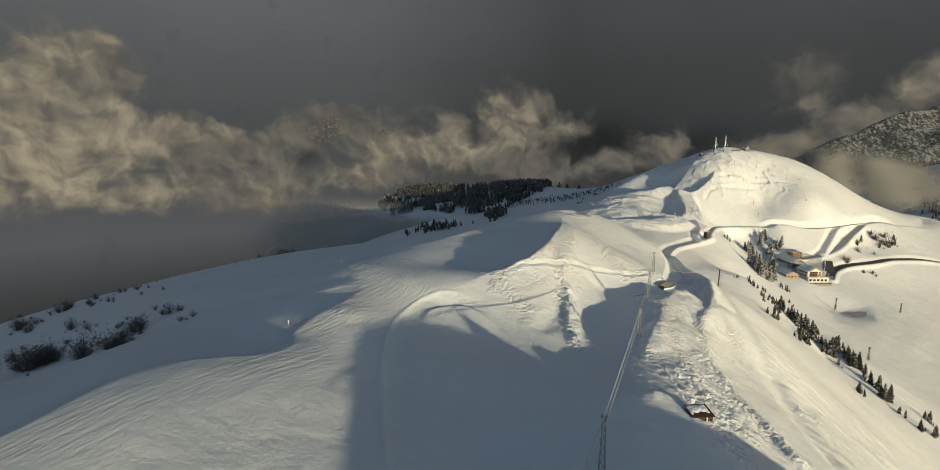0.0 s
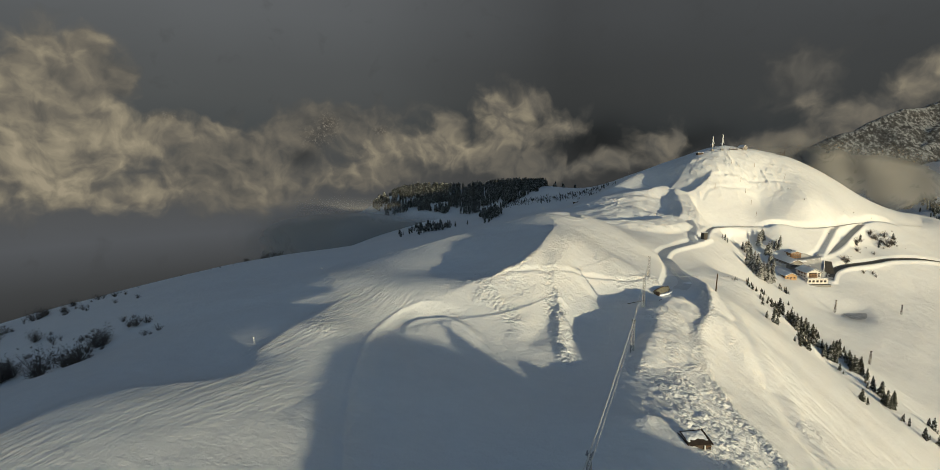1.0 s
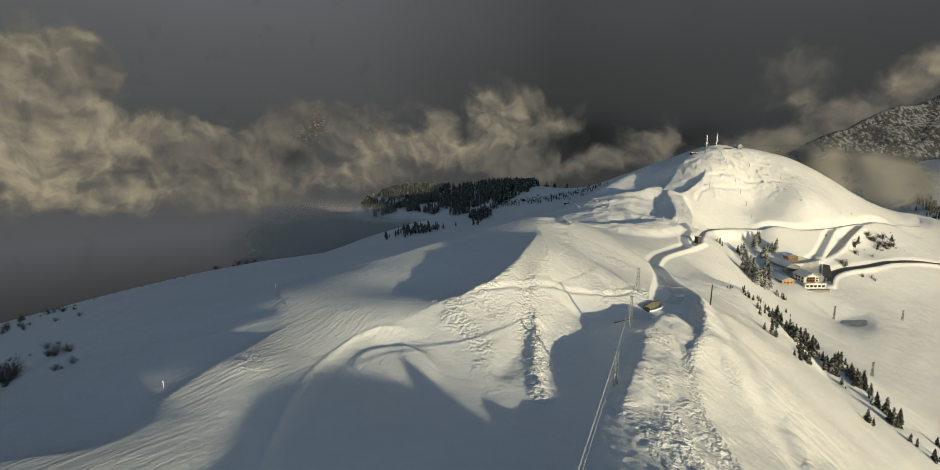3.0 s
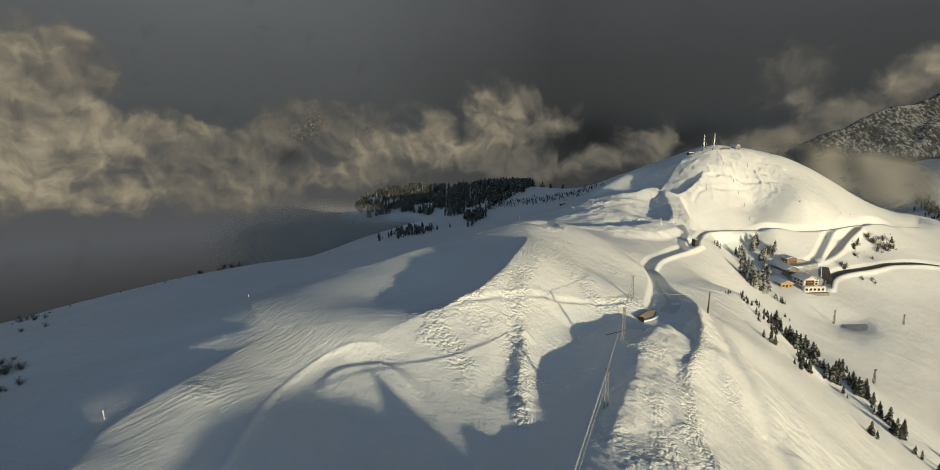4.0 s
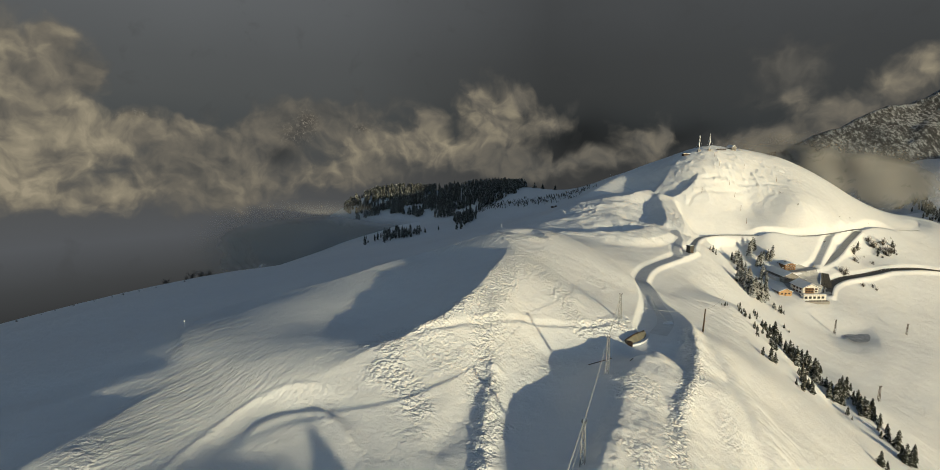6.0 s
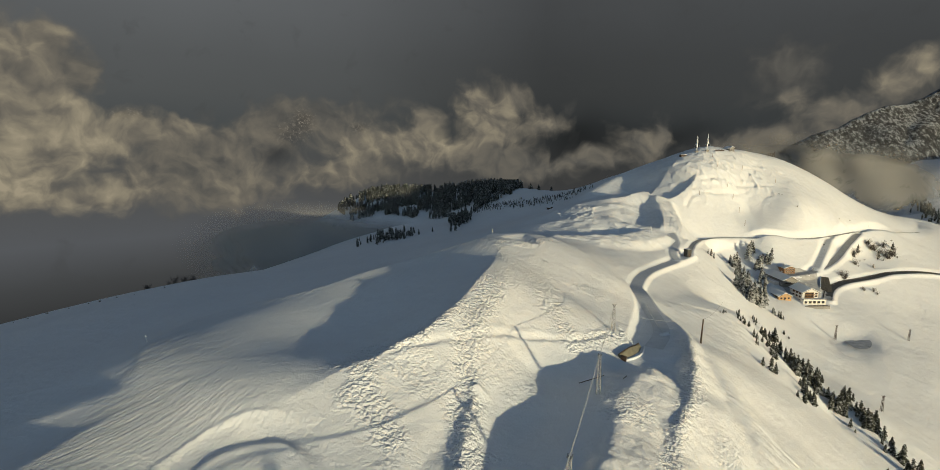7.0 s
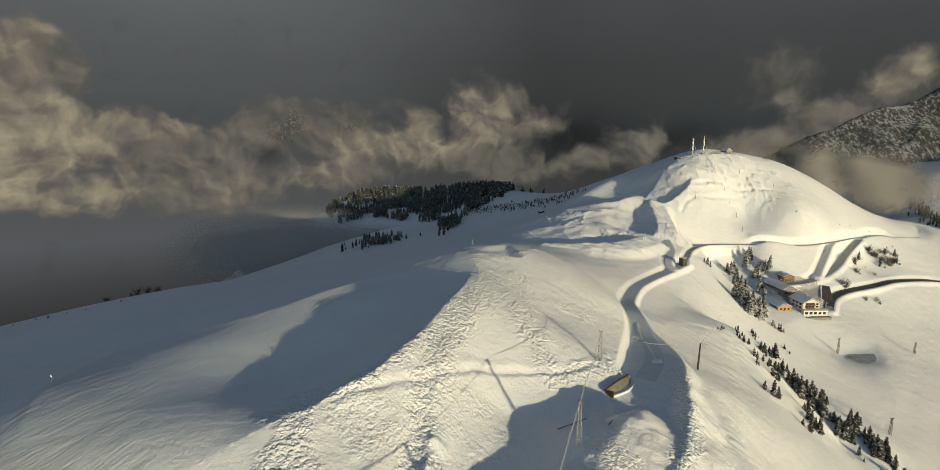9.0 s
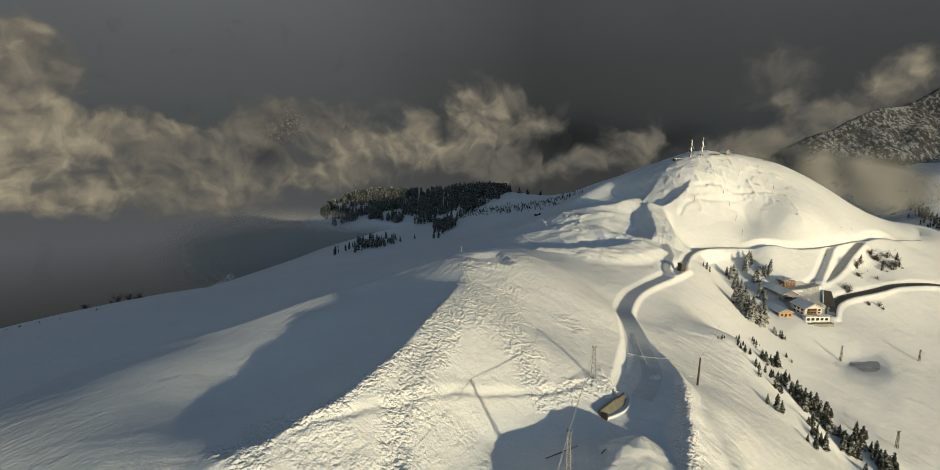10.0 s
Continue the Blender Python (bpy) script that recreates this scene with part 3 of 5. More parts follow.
def road(name, line, half, material, label):
    """A cleared strip laid on the snow."""
    p = line[:, :2]
    t = np.gradient(p, axis=0)
    t /= np.linalg.norm(t, axis=1)[:, None]
    nrm = np.stack([-t[:, 1], t[:, 0]], 1)
    bm = bmesh.new()
    rows = []
    for k in range(len(p)):
        row = []
        for o in np.linspace(-half, half, 7):
            x, y = p[k] + nrm[k] * o
            row.append(bm.verts.new((x, y, line[k, 2] + 0.03 * math.sin(3 * o + k * 0.4) * 0.3)))
        rows.append(row)
    for a, b in zip(rows, rows[1:]):
        for k in range(6):
            bm.faces.new((a[k], b[k], b[k + 1], a[k + 1]))
    ob = part(name, bm, material)
    ob.data.polygons.foreach_set("use_smooth", [True] * len(ob.data.polygons))
    return tagged(ob, label, "road", "", "structure")


for (line, half), mat, label in zip(_ROADS, (PISTE, GRIT, PISTE, GRIT, PISTE, DARK_ROAD), ("groomed piste road of packed grey snow", "snow-covered mountain road across the slope", "packed snow track climbing to the summit", "cleared snow road down to the hotel", "packed snow branch track", "dark cleared road curving to the hotel")):
    road("road", line, half, mat, label)

# ---- backdrop ----
# cloud masses: bearing, rise, half width, half height in degrees, brightness
CLOUDS_WEST = ((-37.2, 8.0, 2.9, 2.0, 0.66), (-38.7, 8.0, 1.5, 1.4, 0.62), (-35.4, 8.9, 1.1, 1.1, 0.62), (-33.8, 6.1, 1.7, 2.0, 0.4), (-38.3, 5.3, 3.4, 1.9, 0.62), (-37.8, 2.9, 3.4, 2.2, 0.68), (-35.2, 1.2, 3.3, 2.0, 0.78), (-39.0, -0.3, 2.6, 2.0, 0.8), (-36.1, -1.3, 2.5, 1.8, 0.78), (-39.3, -3.0, 1.9, 1.4, 0.85), (-37.3, -4.4, 2.4, 1.2, 0.7), (-32.2, 0.7, 3.2, 1.4, 0.72), (-29.1, 1.0, 2.4, 1.0, 0.74), (-26.1, 1.9, 2.1, 0.9, 0.7), (-32.9, -4.4, 2.0, 1.6, 0.72), (-30.1, -3.7, 1.8, 1.7, 0.7), (-43.5, 4.5, 4.0, 4.0, 0.7), (-44.0, -2.0, 4.0, 3.0, 0.75))
CLOUDS_MIDDLE = ((-26.1, -0.6, 3.6, 2.2, 0.42), (-25.8, -4.1, 3.7, 2.3, 0.48), (-21.2, 0.2, 3.3, 1.8, 0.5), (-21.5, -4.0, 4.5, 1.9, 0.58), (-17.7, 0.8, 2.3, 2.0, 0.4), (-12.9, 2.7, 6.7, 1.8, 0.4), (-10.9, -0.4, 3.4, 1.7, 0.72), (-13.2, -3.4, 3.4, 1.4, 0.68), (-4.8, 0.2, 3.5, 1.5, 0.68), (-2.7, 2.4, 1.4, 1.5, 0.6), (-1.6, -0.8, 3.6, 1.3, 0.76), (2.8, 2.7, 2.4, 2.6, 0.7), (2.3, 5.0, 1.1, 1.0, 0.66), (6.3, 4.6, 2.1, 1.6, 0.6), (4.9, 0.8, 3.2, 1.6, 0.62), (10.3, 2.0, 2.2, 1.4, 0.58), (-8.1, -3.0, 4.5, 1.0, 0.36), (4.3, -2.2, 5.2, 1.5, 0.42), (9.1, -3.0, 4.5, 1.2, 0.42))
CLOUDS_EAST = ((19.4, -0.2, 2.5, 1.8, 0.52), (21.5, 1.3, 0.9, 1.2, 0.5), (15.7, -2.2, 2.8, 0.9, 0.45), (32.5, 3.8, 0.9, 0.9, 0.62), (35.1, 2.2, 2.2, 1.1, 0.5), (37.6, 2.9, 1.7, 1.0, 0.45), (40.0, 4.7, 1.9, 1.4, 0.62), (41.7, 6.1, 1.5, 1.2, 0.66), (32.0, 6.3, 2.8, 2.1, 0.3), (28.1, 0.1, 2.6, 1.0, 0.5), (31.6, -0.2, 2.9, 1.7, 0.55), (37.1, -0.7, 3.4, 2.1, 0.55), (46.0, 5.5, 3.0, 2.0, 0.6))
# gaps of darker sky, and crags that show through the cloud: bearing, rise, half width, half height, strength
GAPS = ((14.1, -0.2, 4.3, 2.4, 0.5), (22.9, 0.7, 3.3, 1.7, 0.42), (-18.1, -1.0, 1.5, 1.3, 0.5), (-26.7, -1.8, 3.1, 0.8, 0.2), (-38.6, -3.9, 2.2, 0.5, 0.4))
CRAGS = ((-15.3, 2.2, 1.0, 0.9, 0.6), (-16.6, 0.9, 1.5, 1.0, 0.4), (-9.9, 1.5, 0.8, 0.4, 0.45), (-30.5, 2.6, 1.6, 0.5, 0.25))


def backdrop_material():
    k = Mat("cloud_backdrop")
    k.n.remove(k.b)
    em = k.n.new("ShaderNodeEmission")
    k.put(em.outputs[0], k.n["Material Output"].inputs[0])
    sep = k.n.new("ShaderNodeSeparateXYZ")
    k.put(k.co, sep.inputs[0])
    x, y, z = sep.outputs
    bearing = k.math("MULTIPLY", k.math("ARCTAN2", x, y), 57.3)
    reach = k.math("SQRT", k.math("ADD", k.math("MULTIPLY", x, x), k.math("MULTIPLY", y, y)))
    rise = k.math("MULTIPLY", k.math("DIVIDE", z, reach), 57.3)
    comb = k.n.new("ShaderNodeCombineXYZ")
    k.put(bearing, comb.inputs[0])
    k.put(rise, comb.inputs[1])
    flat = comb.outputs[0]

    def vec(op, a, b):
        node = k.n.new("ShaderNodeVectorMath")
        node.operation = op
        for slot, v in ((0, a), (3 if op == "SCALE" else 1, b)):
            if isinstance(v, (tuple, float)):
                node.inputs[slot].default_value = v
            else:
                k.put(v, node.inputs[slot])
        return node.outputs[0]

    def swirl(p, scale, amount, detail):
        """Push a place about by coloured noise."""
        node = k.n.new("ShaderNodeTexNoise")
        node.inputs["Scale"].default_value = scale
        node.inputs["Detail"].default_value = detail
        k.put(p, node.inputs["Vector"])
        return vec("ADD", p, vec("SCALE", vec("SUBTRACT", node.outputs["Color"], (0.5, 0.5, 0.5)), amount))

    def split(p):
        node = k.n.new("ShaderNodeSeparateXYZ")
        k.put(p, node.inputs[0])
        return node.outputs[0], node.outputs[1]

    def mass(px, py, cx, cy, rx, ry):
        dx = k.math("MULTIPLY_ADD", px, 1 / rx, -cx / rx)
        dy = k.math("MULTIPLY_ADD", py, 1 / ry, -cy / ry)
        return k.math("POWER", 2.718, k.math("MULTIPLY", k.math("MULTIPLY_ADD", dx, dx, k.math("MULTIPLY", dy, dy)), -1.0))

    broad = swirl(flat, 0.12, 4.5, 2.0)
    puffy = swirl(broad, 0.45, 1.9, 2.0)
    curled = swirl(puffy, 1.7, 0.4, 2.0)
    px, py = split(curled)
    total, lit = None, None
    for cx, cy, rx, ry, bright in CLOUDS_WEST + CLOUDS_MIDDLE + CLOUDS_EAST:
        g = mass(px, py, cx, cy, rx, ry)
        total = g if total is None else k.math("ADD", total, g)
        lit = k.math("MULTIPLY", g, bright) if lit is None else k.math("MULTIPLY_ADD", g, bright, lit)
    # sunlit and shaded sides of the billows, painted from an offset noise
    billow = k.noise(0.42, 5, 0.48, puffy)
    sunny = k.noise(0.42, 5, 0.48, vec("ADD", puffy, (0.55, 0.5, 0.0)))
    relief = k.math("SUBTRACT", billow, sunny)
    thick = k.math("MULTIPLY_ADD", k.math("SUBTRACT", billow, 0.5), 1.5, total)
    cover = k.ramp(thick, (0.14, 0.0), (0.4, 0.3), (0.75, 0.8), (1.1, 1.0))
    bright = k.math("DIVIDE", lit, k.math("ADD", total, 0.12))
    gain = k.math("MULTIPLY_ADD", relief, 1.5, k.math("MULTIPLY_ADD", k.math("SUBTRACT", billow, 0.5), 0.9, 1.1))
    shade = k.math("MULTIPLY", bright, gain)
    cloud = k.ramp(shade, (0.1, (0.05, 0.051, 0.05)), (0.35, (0.098, 0.094, 0.083)), (0.6, (0.165, 0.148, 0.117)), (0.85, (0.27, 0.236, 0.168)), (1.0, (0.35, 0.3, 0.21)))
    # the dull sky above, darker gaps low in the east and the mist that fills the valley
    span = k.math("MULTIPLY_ADD", rise, 1 / 40, 0.5)
    sky_c = k.ramp(span, (0.1, (0.023, 0.024, 0.024)), (0.19, (0.04, 0.042, 0.043)), (0.28, (0.066, 0.07, 0.075)), (0.4, (0.06, 0.061, 0.06)), (0.54, (0.048, 0.053, 0.054)), (0.62, (0.06, 0.064, 0.064)), (0.7, (0.066, 0.07, 0.071)), (0.82, (0.082, 0.087, 0.09)), (1.0, (0.095, 0.1, 0.105)))
    west = k.ramp(k.math("MULTIPLY_ADD", bearing, 1 / 80, 0.5), (0.05, 1.0), (0.2, 1.0), (0.38, 0.9), (0.62, 0.51), (0.9, 0.6))
    haze = k.math("MULTIPLY", k.math("MULTIPLY_ADD", k.noise(0.06, 3, 0.5, flat), 0.3, 1.2), west)
    bx, by = split(broad)
    for cx, cy, rx, ry, deep in GAPS:
        haze = k.math("MULTIPLY", haze, k.math("MULTIPLY_ADD", mass(bx, by, cx, cy, rx, ry), -deep, 1.0))
    back = k.mix(k.math("MULTIPLY", cover, 0.96), vec("SCALE", sky_c, haze), cloud)
    # far crags between the clouds, their lit and dark rock painted as emission
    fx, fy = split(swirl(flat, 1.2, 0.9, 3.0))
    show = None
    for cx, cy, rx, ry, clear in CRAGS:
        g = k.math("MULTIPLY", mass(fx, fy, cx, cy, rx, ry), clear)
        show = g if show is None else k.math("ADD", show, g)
    rock_glow = k.ramp(k.noise(3.2, 6, 0.7, flat, 0.6), (0.47, (0.055, 0.05, 0.042)), (0.56, (0.12, 0.105, 0.085)), (0.66, (0.36, 0.32, 0.25)))
    k.put(k.mix(show, back, rock_glow), em.inputs[0])
    return k.m


def backdrop():
    bm = bmesh.new()
    rows = []
    for up in (-0.52, 0.0, 0.83):
        row = []
        for d in range(-100, 101, 2):
            far = 2050 + 2100 * float(smooth(14, 24, d))
            row.append(bm.verts.new((far * math.sin(radians(d)), far * math.cos(radians(d)), far * up)))
        rows.append(row)
    for a, b in zip(rows, rows[1:]):
        for k in range(len(a) - 1):
            bm.faces.new((a[k + 1], a[k], b[k], b[k + 1]))
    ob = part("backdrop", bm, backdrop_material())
    ob.location = (20, 40, 103)
    return tagged(ob, "towering grey storm clouds and valley mist", "sky", "", "structure")


backdrop()


# ---- far mountain ----
def mountain_material():
    k = Mat("snowy_crag", 0.9)
    geo = k.n.new("ShaderNodeNewGeometry")
    sep = k.n.new("ShaderNodeSeparateXYZ")
    k.put(geo.outputs["Normal"], sep.inputs[0])
    streak = k.noise(0.11, 7, 0.7, k.mapped((1.3, 1.0, 0.6)))
    gully = k.noise(0.05, 5, 0.6, k.mapped((2.0, 1.0, 0.4)))
    snow = k.math("MULTIPLY_ADD", k.math("SUBTRACT", streak, 0.5), 2.6, k.math("MULTIPLY_ADD", k.math("SUBTRACT", gully, 0.5), 1.6, sep.outputs[2]))
    k.colour(k.ramp(snow, (0.45, (0.05, 0.051, 0.054)), (0.8, (0.14, 0.145, 0.155)), (1.25, (0.42, 0.44, 0.47))))
    k.bump(streak, 12.0)
    return k.m


def mountain(name, spine, reach, material, label):
    """A crag: a spine with ribbed flanks falling away on both sides."""
    p = along(spine, 14)
    t = np.gradient(p[:, :2], axis=0)
    t /= np.linalg.norm(t, axis=1)[:, None]
    nrm = np.stack([-t[:, 1], t[:, 0]], 1)
    o = np.linspace(-1, 1, 90)
    gx = p[:, None, 0] + nrm[:, None, 0] * o * reach
    gy = p[:, None, 1] + nrm[:, None, 1] * o * reach
    ribs = fbm(gx / 120, gy / 120, 6, 0.6)
    gz = p[:, None, 2] - np.abs(o) ** 0.85 * reach * 0.75 + ribs * 70 * (0.35 + np.abs(o))
    bm = bmesh.new()
    vs = [[bm.verts.new(c) for c in zip(a, b, c)] for a, b, c in zip(gx, gy, gz)]
    for a, b in zip(vs, vs[1:]):
        for k in range(len(o) - 1):
            bm.faces.new((a[k], b[k], b[k + 1], a[k + 1]))
    ob = part(name, bm, material)
    ob.data.polygons.foreach_set("use_smooth", [True] * len(ob.data.polygons))
    return tagged(ob, label, "mountain", "", "structure")


mountain("mountain", [(1000, 2000, -40), (1225, 1800, 128), (1330, 1800, 176), (1440, 1800, 226), (1580, 1800, 262), (1800, 1750, 330), (2300, 1700, 520)], 620, mountain_material(), "craggy dark mountain streaked with fresh snow")


# ---- drifting cloud ----
def cloud_material(name, tone, masses):
    """Thin cloud: pale where the masses lie thick, clear where they thin out."""
    k = Mat(name, 1.0)
    k.b.inputs["Specular IOR Level"].default_value = 0.0
    k.colour(tone)
    sep = k.n.new("ShaderNodeSeparateXYZ")
    k.put(k.co, sep.inputs[0])
    warp = k.noise(0.012, 5, 0.6)
    puff = k.noise(0.022, 8, 0.62, None, 0.8)
    px = k.math("MULTIPLY_ADD", k.math("SUBTRACT", warp, 0.5), 70.0, sep.outputs[0])
    pz = k.math("MULTIPLY_ADD", k.math("SUBTRACT", puff, 0.5), 40.0, sep.outputs[2])
    total = None
    for mx, mz, rx, rz, weight in masses:
        dx = k.math("MULTIPLY", k.math("SUBTRACT", px, mx), 1 / rx)
        dz = k.math("MULTIPLY", k.math("SUBTRACT", pz, mz), 1 / rz)
        d2 = k.math("ADD", k.math("MULTIPLY", dx, dx), k.math("MULTIPLY", dz, dz))
        g = k.math("MULTIPLY", k.math("POWER", 2.718, k.math("MULTIPLY", d2, -1.0)), weight)
        total = g if total is None else k.math("ADD", total, g)
    thick = k.math("MULTIPLY", total, k.math("MULTIPLY_ADD", k.math("SUBTRACT", puff, 0.5), 3.2, 1.0))
    k.put(k.ramp(thick, (0.06, 0.0), (0.9, 0.97)), k.b.inputs["Alpha"])
    return k.m


def cloud_bank(centre, wide, tall, tone, masses, label):
    """A billowing bank of cloud that faces down the valley."""
    n, m = 60, 24
    bm = bmesh.new()
    rows = []
    for j in range(m + 1):
        row = []
        for i in range(n + 1):
            x, z = (i / n - 0.5) * wide, (j / m - 0.5) * tall
            row.append(bm.verts.new((x, 14 * noise.noise(Vector((x * 0.02, z * 0.03, 3))) + 0.12 * abs(x), z)))
        rows.append(row)
    for a, b in zip(rows, rows[1:]):
        for i in range(n):
            bm.faces.new((a[i], a[i + 1], b[i + 1], b[i]))
    ob = part("cloud", bm, cloud_material("drifting_cloud", tone, masses))
    ob.data.polygons.foreach_set("use_smooth", [True] * len(ob.data.polygons))
    c = Vector(centre)
    ob.matrix_basis = Matrix.Translation(c) @ Matrix.Rotation(-math.atan2(c.x - 20, c.y - 40), 4, "Z")
    ob.visible_shadow = False
    return tagged(ob, label, "cloud", "", "stuff")


cloud_bank((640, 910, 45), 620, 320, (0.27, 0.267, 0.26), ((-110, 36, 55, 26, 0.6), (-40, 24, 60, 34, 0.85), (30, 6, 70, 36, 0.95), (85, -4, 55, 34, 0.85), (125, -10, 40, 28, 0.6)), "grey cloud rolling up behind the summit")
cloud_bank((-150, 700, -10), 640, 260, (0.3, 0.3, 0.3), ((-60, -16, 60, 34, 1.2), (-5, -14, 50, 32, 1.2), (45, -14, 45, 28, 1.0), (88, -14, 36, 22, 0.7), (126, -12, 30, 16, 0.4)), "grey mist creeping over the forest")


# ---- trees ----
def needle_material(name, bare, white):
    k = Mat(name, 0.85)
    geo = k.n.new("ShaderNodeNewGeometry")
    sep = k.n.new("ShaderNodeSeparateXYZ")
    k.put(geo.outputs["Normal"], sep.inputs[0])
    n = k.noise(1.6, 4)
    isl = geo.outputs["Random Per Island"]
    green = k.ramp(isl, (0.0, (0.011, 0.014, 0.009)), (1.0, (0.034, 0.036, 0.022)))
    frost = k.math("MULTIPLY_ADD", k.math("SUBTRACT", n, 0.5), 1.6, k.math("MULTIPLY_ADD", isl, 0.5, k.math("MULTIPLY", sep.outputs[2], 0.5)))
    k.colour(k.mix(k.ramp(frost, (bare, 0.0), (white, 0.7)), green, (0.7, 0.71, 0.72)))
    return k.m


NEEDLES = needle_material("conifer_needles", 0.62, 0.88)
FROSTED_NEEDLES = needle_material("frosted_needles", 0.42, 0.74)
# snow dusting raised so its colour also carries the haze over the forest
HAZY_NEEDLES = needle_material("dusted_hazed_needles", 0.52, 0.82)
BARK = plain("bark", (0.05, 0.035, 0.025), (0.11, 0.08, 0.06), 0.9, 0, 3.0, 0.02)
TWIGS = plain("bare_twigs", (0.07, 0.06, 0.052), (0.15, 0.13, 0.115), 0.9, 0, 2.0)


def mesh_of(verts, faces, name):
    me = bpy.data.meshes.new(name)
    me.from_pydata(verts, [], faces)
    me.update()
    return me


def conifer_crown(h, rnd):
    """Drooping whorls of flat, pointed boughs, thinning to the tip."""
    v, f = [], []
    z = h * 0.08
    while z < h * 0.97:
        up = z / h
        r = h * 0.215 * (1 - up) ** 0.62 * rnd.uniform(0.6, 1.2) + 0.12
        for k in range(rnd.randint(9, 12)):
            a = rnd.uniform(0, 2 * math.pi)
            q = r * rnd.uniform(0.45, 1.3)
            c, s = math.cos(a), math.sin(a)
            w = q * rnd.uniform(0.35, 0.55)
            tip = z - q * rnd.uniform(0.25, 0.6)
            i = len(v)
            v += [(0, 0, z + 0.1 * q), (c * q * 0.6 - s * w, s * q * 0.6 + c * w, z - 0.25 * q), (c * q, s * q, tip), (c * q * 0.6 + s * w, s * q * 0.6 - c * w, z - 0.25 * q), (c * q * 0.5, s * q * 0.5, z + 0.12 * q)]
            f += [(i, i + 1, i + 4), (i + 1, i + 2, i + 4), (i + 2, i + 3, i + 4), (i + 3, i, i + 4), (i, i + 3, i + 2, i + 1)]
        z += h * 0.05 * rnd.uniform(0.7, 1.2)
    return v, f


def conifer(h, seed, label, needles=NEEDLES):
    rnd = random.Random(seed)
    tree = thing("conifer", pose(0, 0, -500), label, "tree", "conifers on the slope")
    bm = bmesh.new()
    rod(bm, (0, 0, -0.8), (0, 0, h), h * 0.022, 0.02, 7)
    part("trunk", bm, BARK, tree)
    v, f = conifer_crown(h, rnd)
    me = mesh_of(v, f, "crown")
    me.materials.append(needles)
    new("crown", me).parent = tree
    return tree


def shrub(h, seed):
    rnd = random.Random(seed)
    bush = thing("shrub", pose(0, 0, -500), "dark leafless mountain shrub standing in snow", "shrub", "shrubs on the shaded slope")
    bm = bmesh.new()
    v, f = [], []
    for k in range(16):
        a, q = rnd.uniform(0, 6.28), rnd.uniform(0.05, 0.6) * h
        top = Vector((math.cos(a) * q, math.sin(a) * q, h * rnd.uniform(0.35, 1.0) * (1 - 0.5 * (q / h) ** 2)))
        rod(bm, (0, 0, -0.3), top, 0.035 * h / 2, 0.012, 4)
        for j in range(34):
            u = rnd.uniform(0.25, 1.05)
            p = top * u + Vector((rnd.gauss(0, 1), rnd.gauss(0, 1), rnd.gauss(0, 0.8))) * 0.11 * h
            tip = p + Vector((rnd.uniform(-1, 1) + math.cos(a), rnd.uniform(-1, 1) + math.sin(a), rnd.uniform(-0.4, 1.4))) * 0.065 * h
            w = Vector((rnd.uniform(-1, 1), rnd.uniform(-1, 1), 0)) * 0.028 * h
            i = len(v)
            v += [tuple(p - w), tuple(p + w), tuple(tip)]
            f.append((i, i + 1, i + 2))
    part("stem", bm, TWIGS, bush)
    me = mesh_of(v, f, "crown")
    me.materials.append(TWIGS)
    new("crown", me).parent = bush
    return bush


BELT_TOP = [(148.3, 281.2, 2.3), (156.7, 283.5, 3.2), (156.5, 278.1, 3.1), (158.5, 277.8, 2.6), (190.0, 325.8, 3.2), (191.8, 326.7, 2.6), (188.3, 316.0, 4.9), (190.7, 315.7, 4.9), (194.0, 317.4, 3.7), (195.5, 315.1, 7.7), (157.2, 271.4, 3.5), (156.1, 267.1, 2.5), (161.4, 271.7, 3.0), (163.0, 270.4, 3.5), (162.1, 265.1, 5.4), (168.8, 272.7, 4.1), (170.9, 273.3, 6.4), (195.6, 305.4, 4.2), (208.0, 326.8, 2.6), (149.1, 244.6, 5.9), (172.9, 268.6, 7.0), (172.4, 265.4, 7.4), (173.4, 264.1, 7.9)]
BELT_MID = [(175.7, 264.9, 7.4), (179.5, 266.5, 8.0), (177.5, 261.3, 8.3), (185.8, 273.9, 5.2), (168.0, 252.1, 5.8), (182.0, 264.0, 7.4), (178.6, 257.7, 6.2), (163.6, 244.2, 4.9), (162.2, 238.1, 6.0), (155.3, 232.9, 5.0), (182.8, 257.3, 4.8), (183.6, 255.1, 5.2), (183.6, 251.7, 7.0), (186.7, 252.6, 8.5), (189.4, 254.6, 8.1), (196.0, 265.4, 4.5), (190.0, 273.3, 5.2), (185.0, 251.5, 6.6), (183.9, 245.1, 3.6), (193.1, 252.1, 5.2), (191.4, 248.0, 6.0), (193.0, 247.8, 6.0), (191.4, 244.6, 6.8), (195.0, 246.5, 6.9), (193.6, 243.3, 5.9), (194.5, 241.1, 5.4)]
BELT_LOW = [(192.0, 221.9, 8.5), (189.5, 222.1, 7.4), (193.8, 231.4, 7.0), (192.7, 234.6, 6.5), (209.5, 219.5, 5.6), (194.2, 206.9, 4.8), (200.1, 206.4, 5.3), (191.1, 211.5, 3.8), (160.8, 201.2, 5.1)]
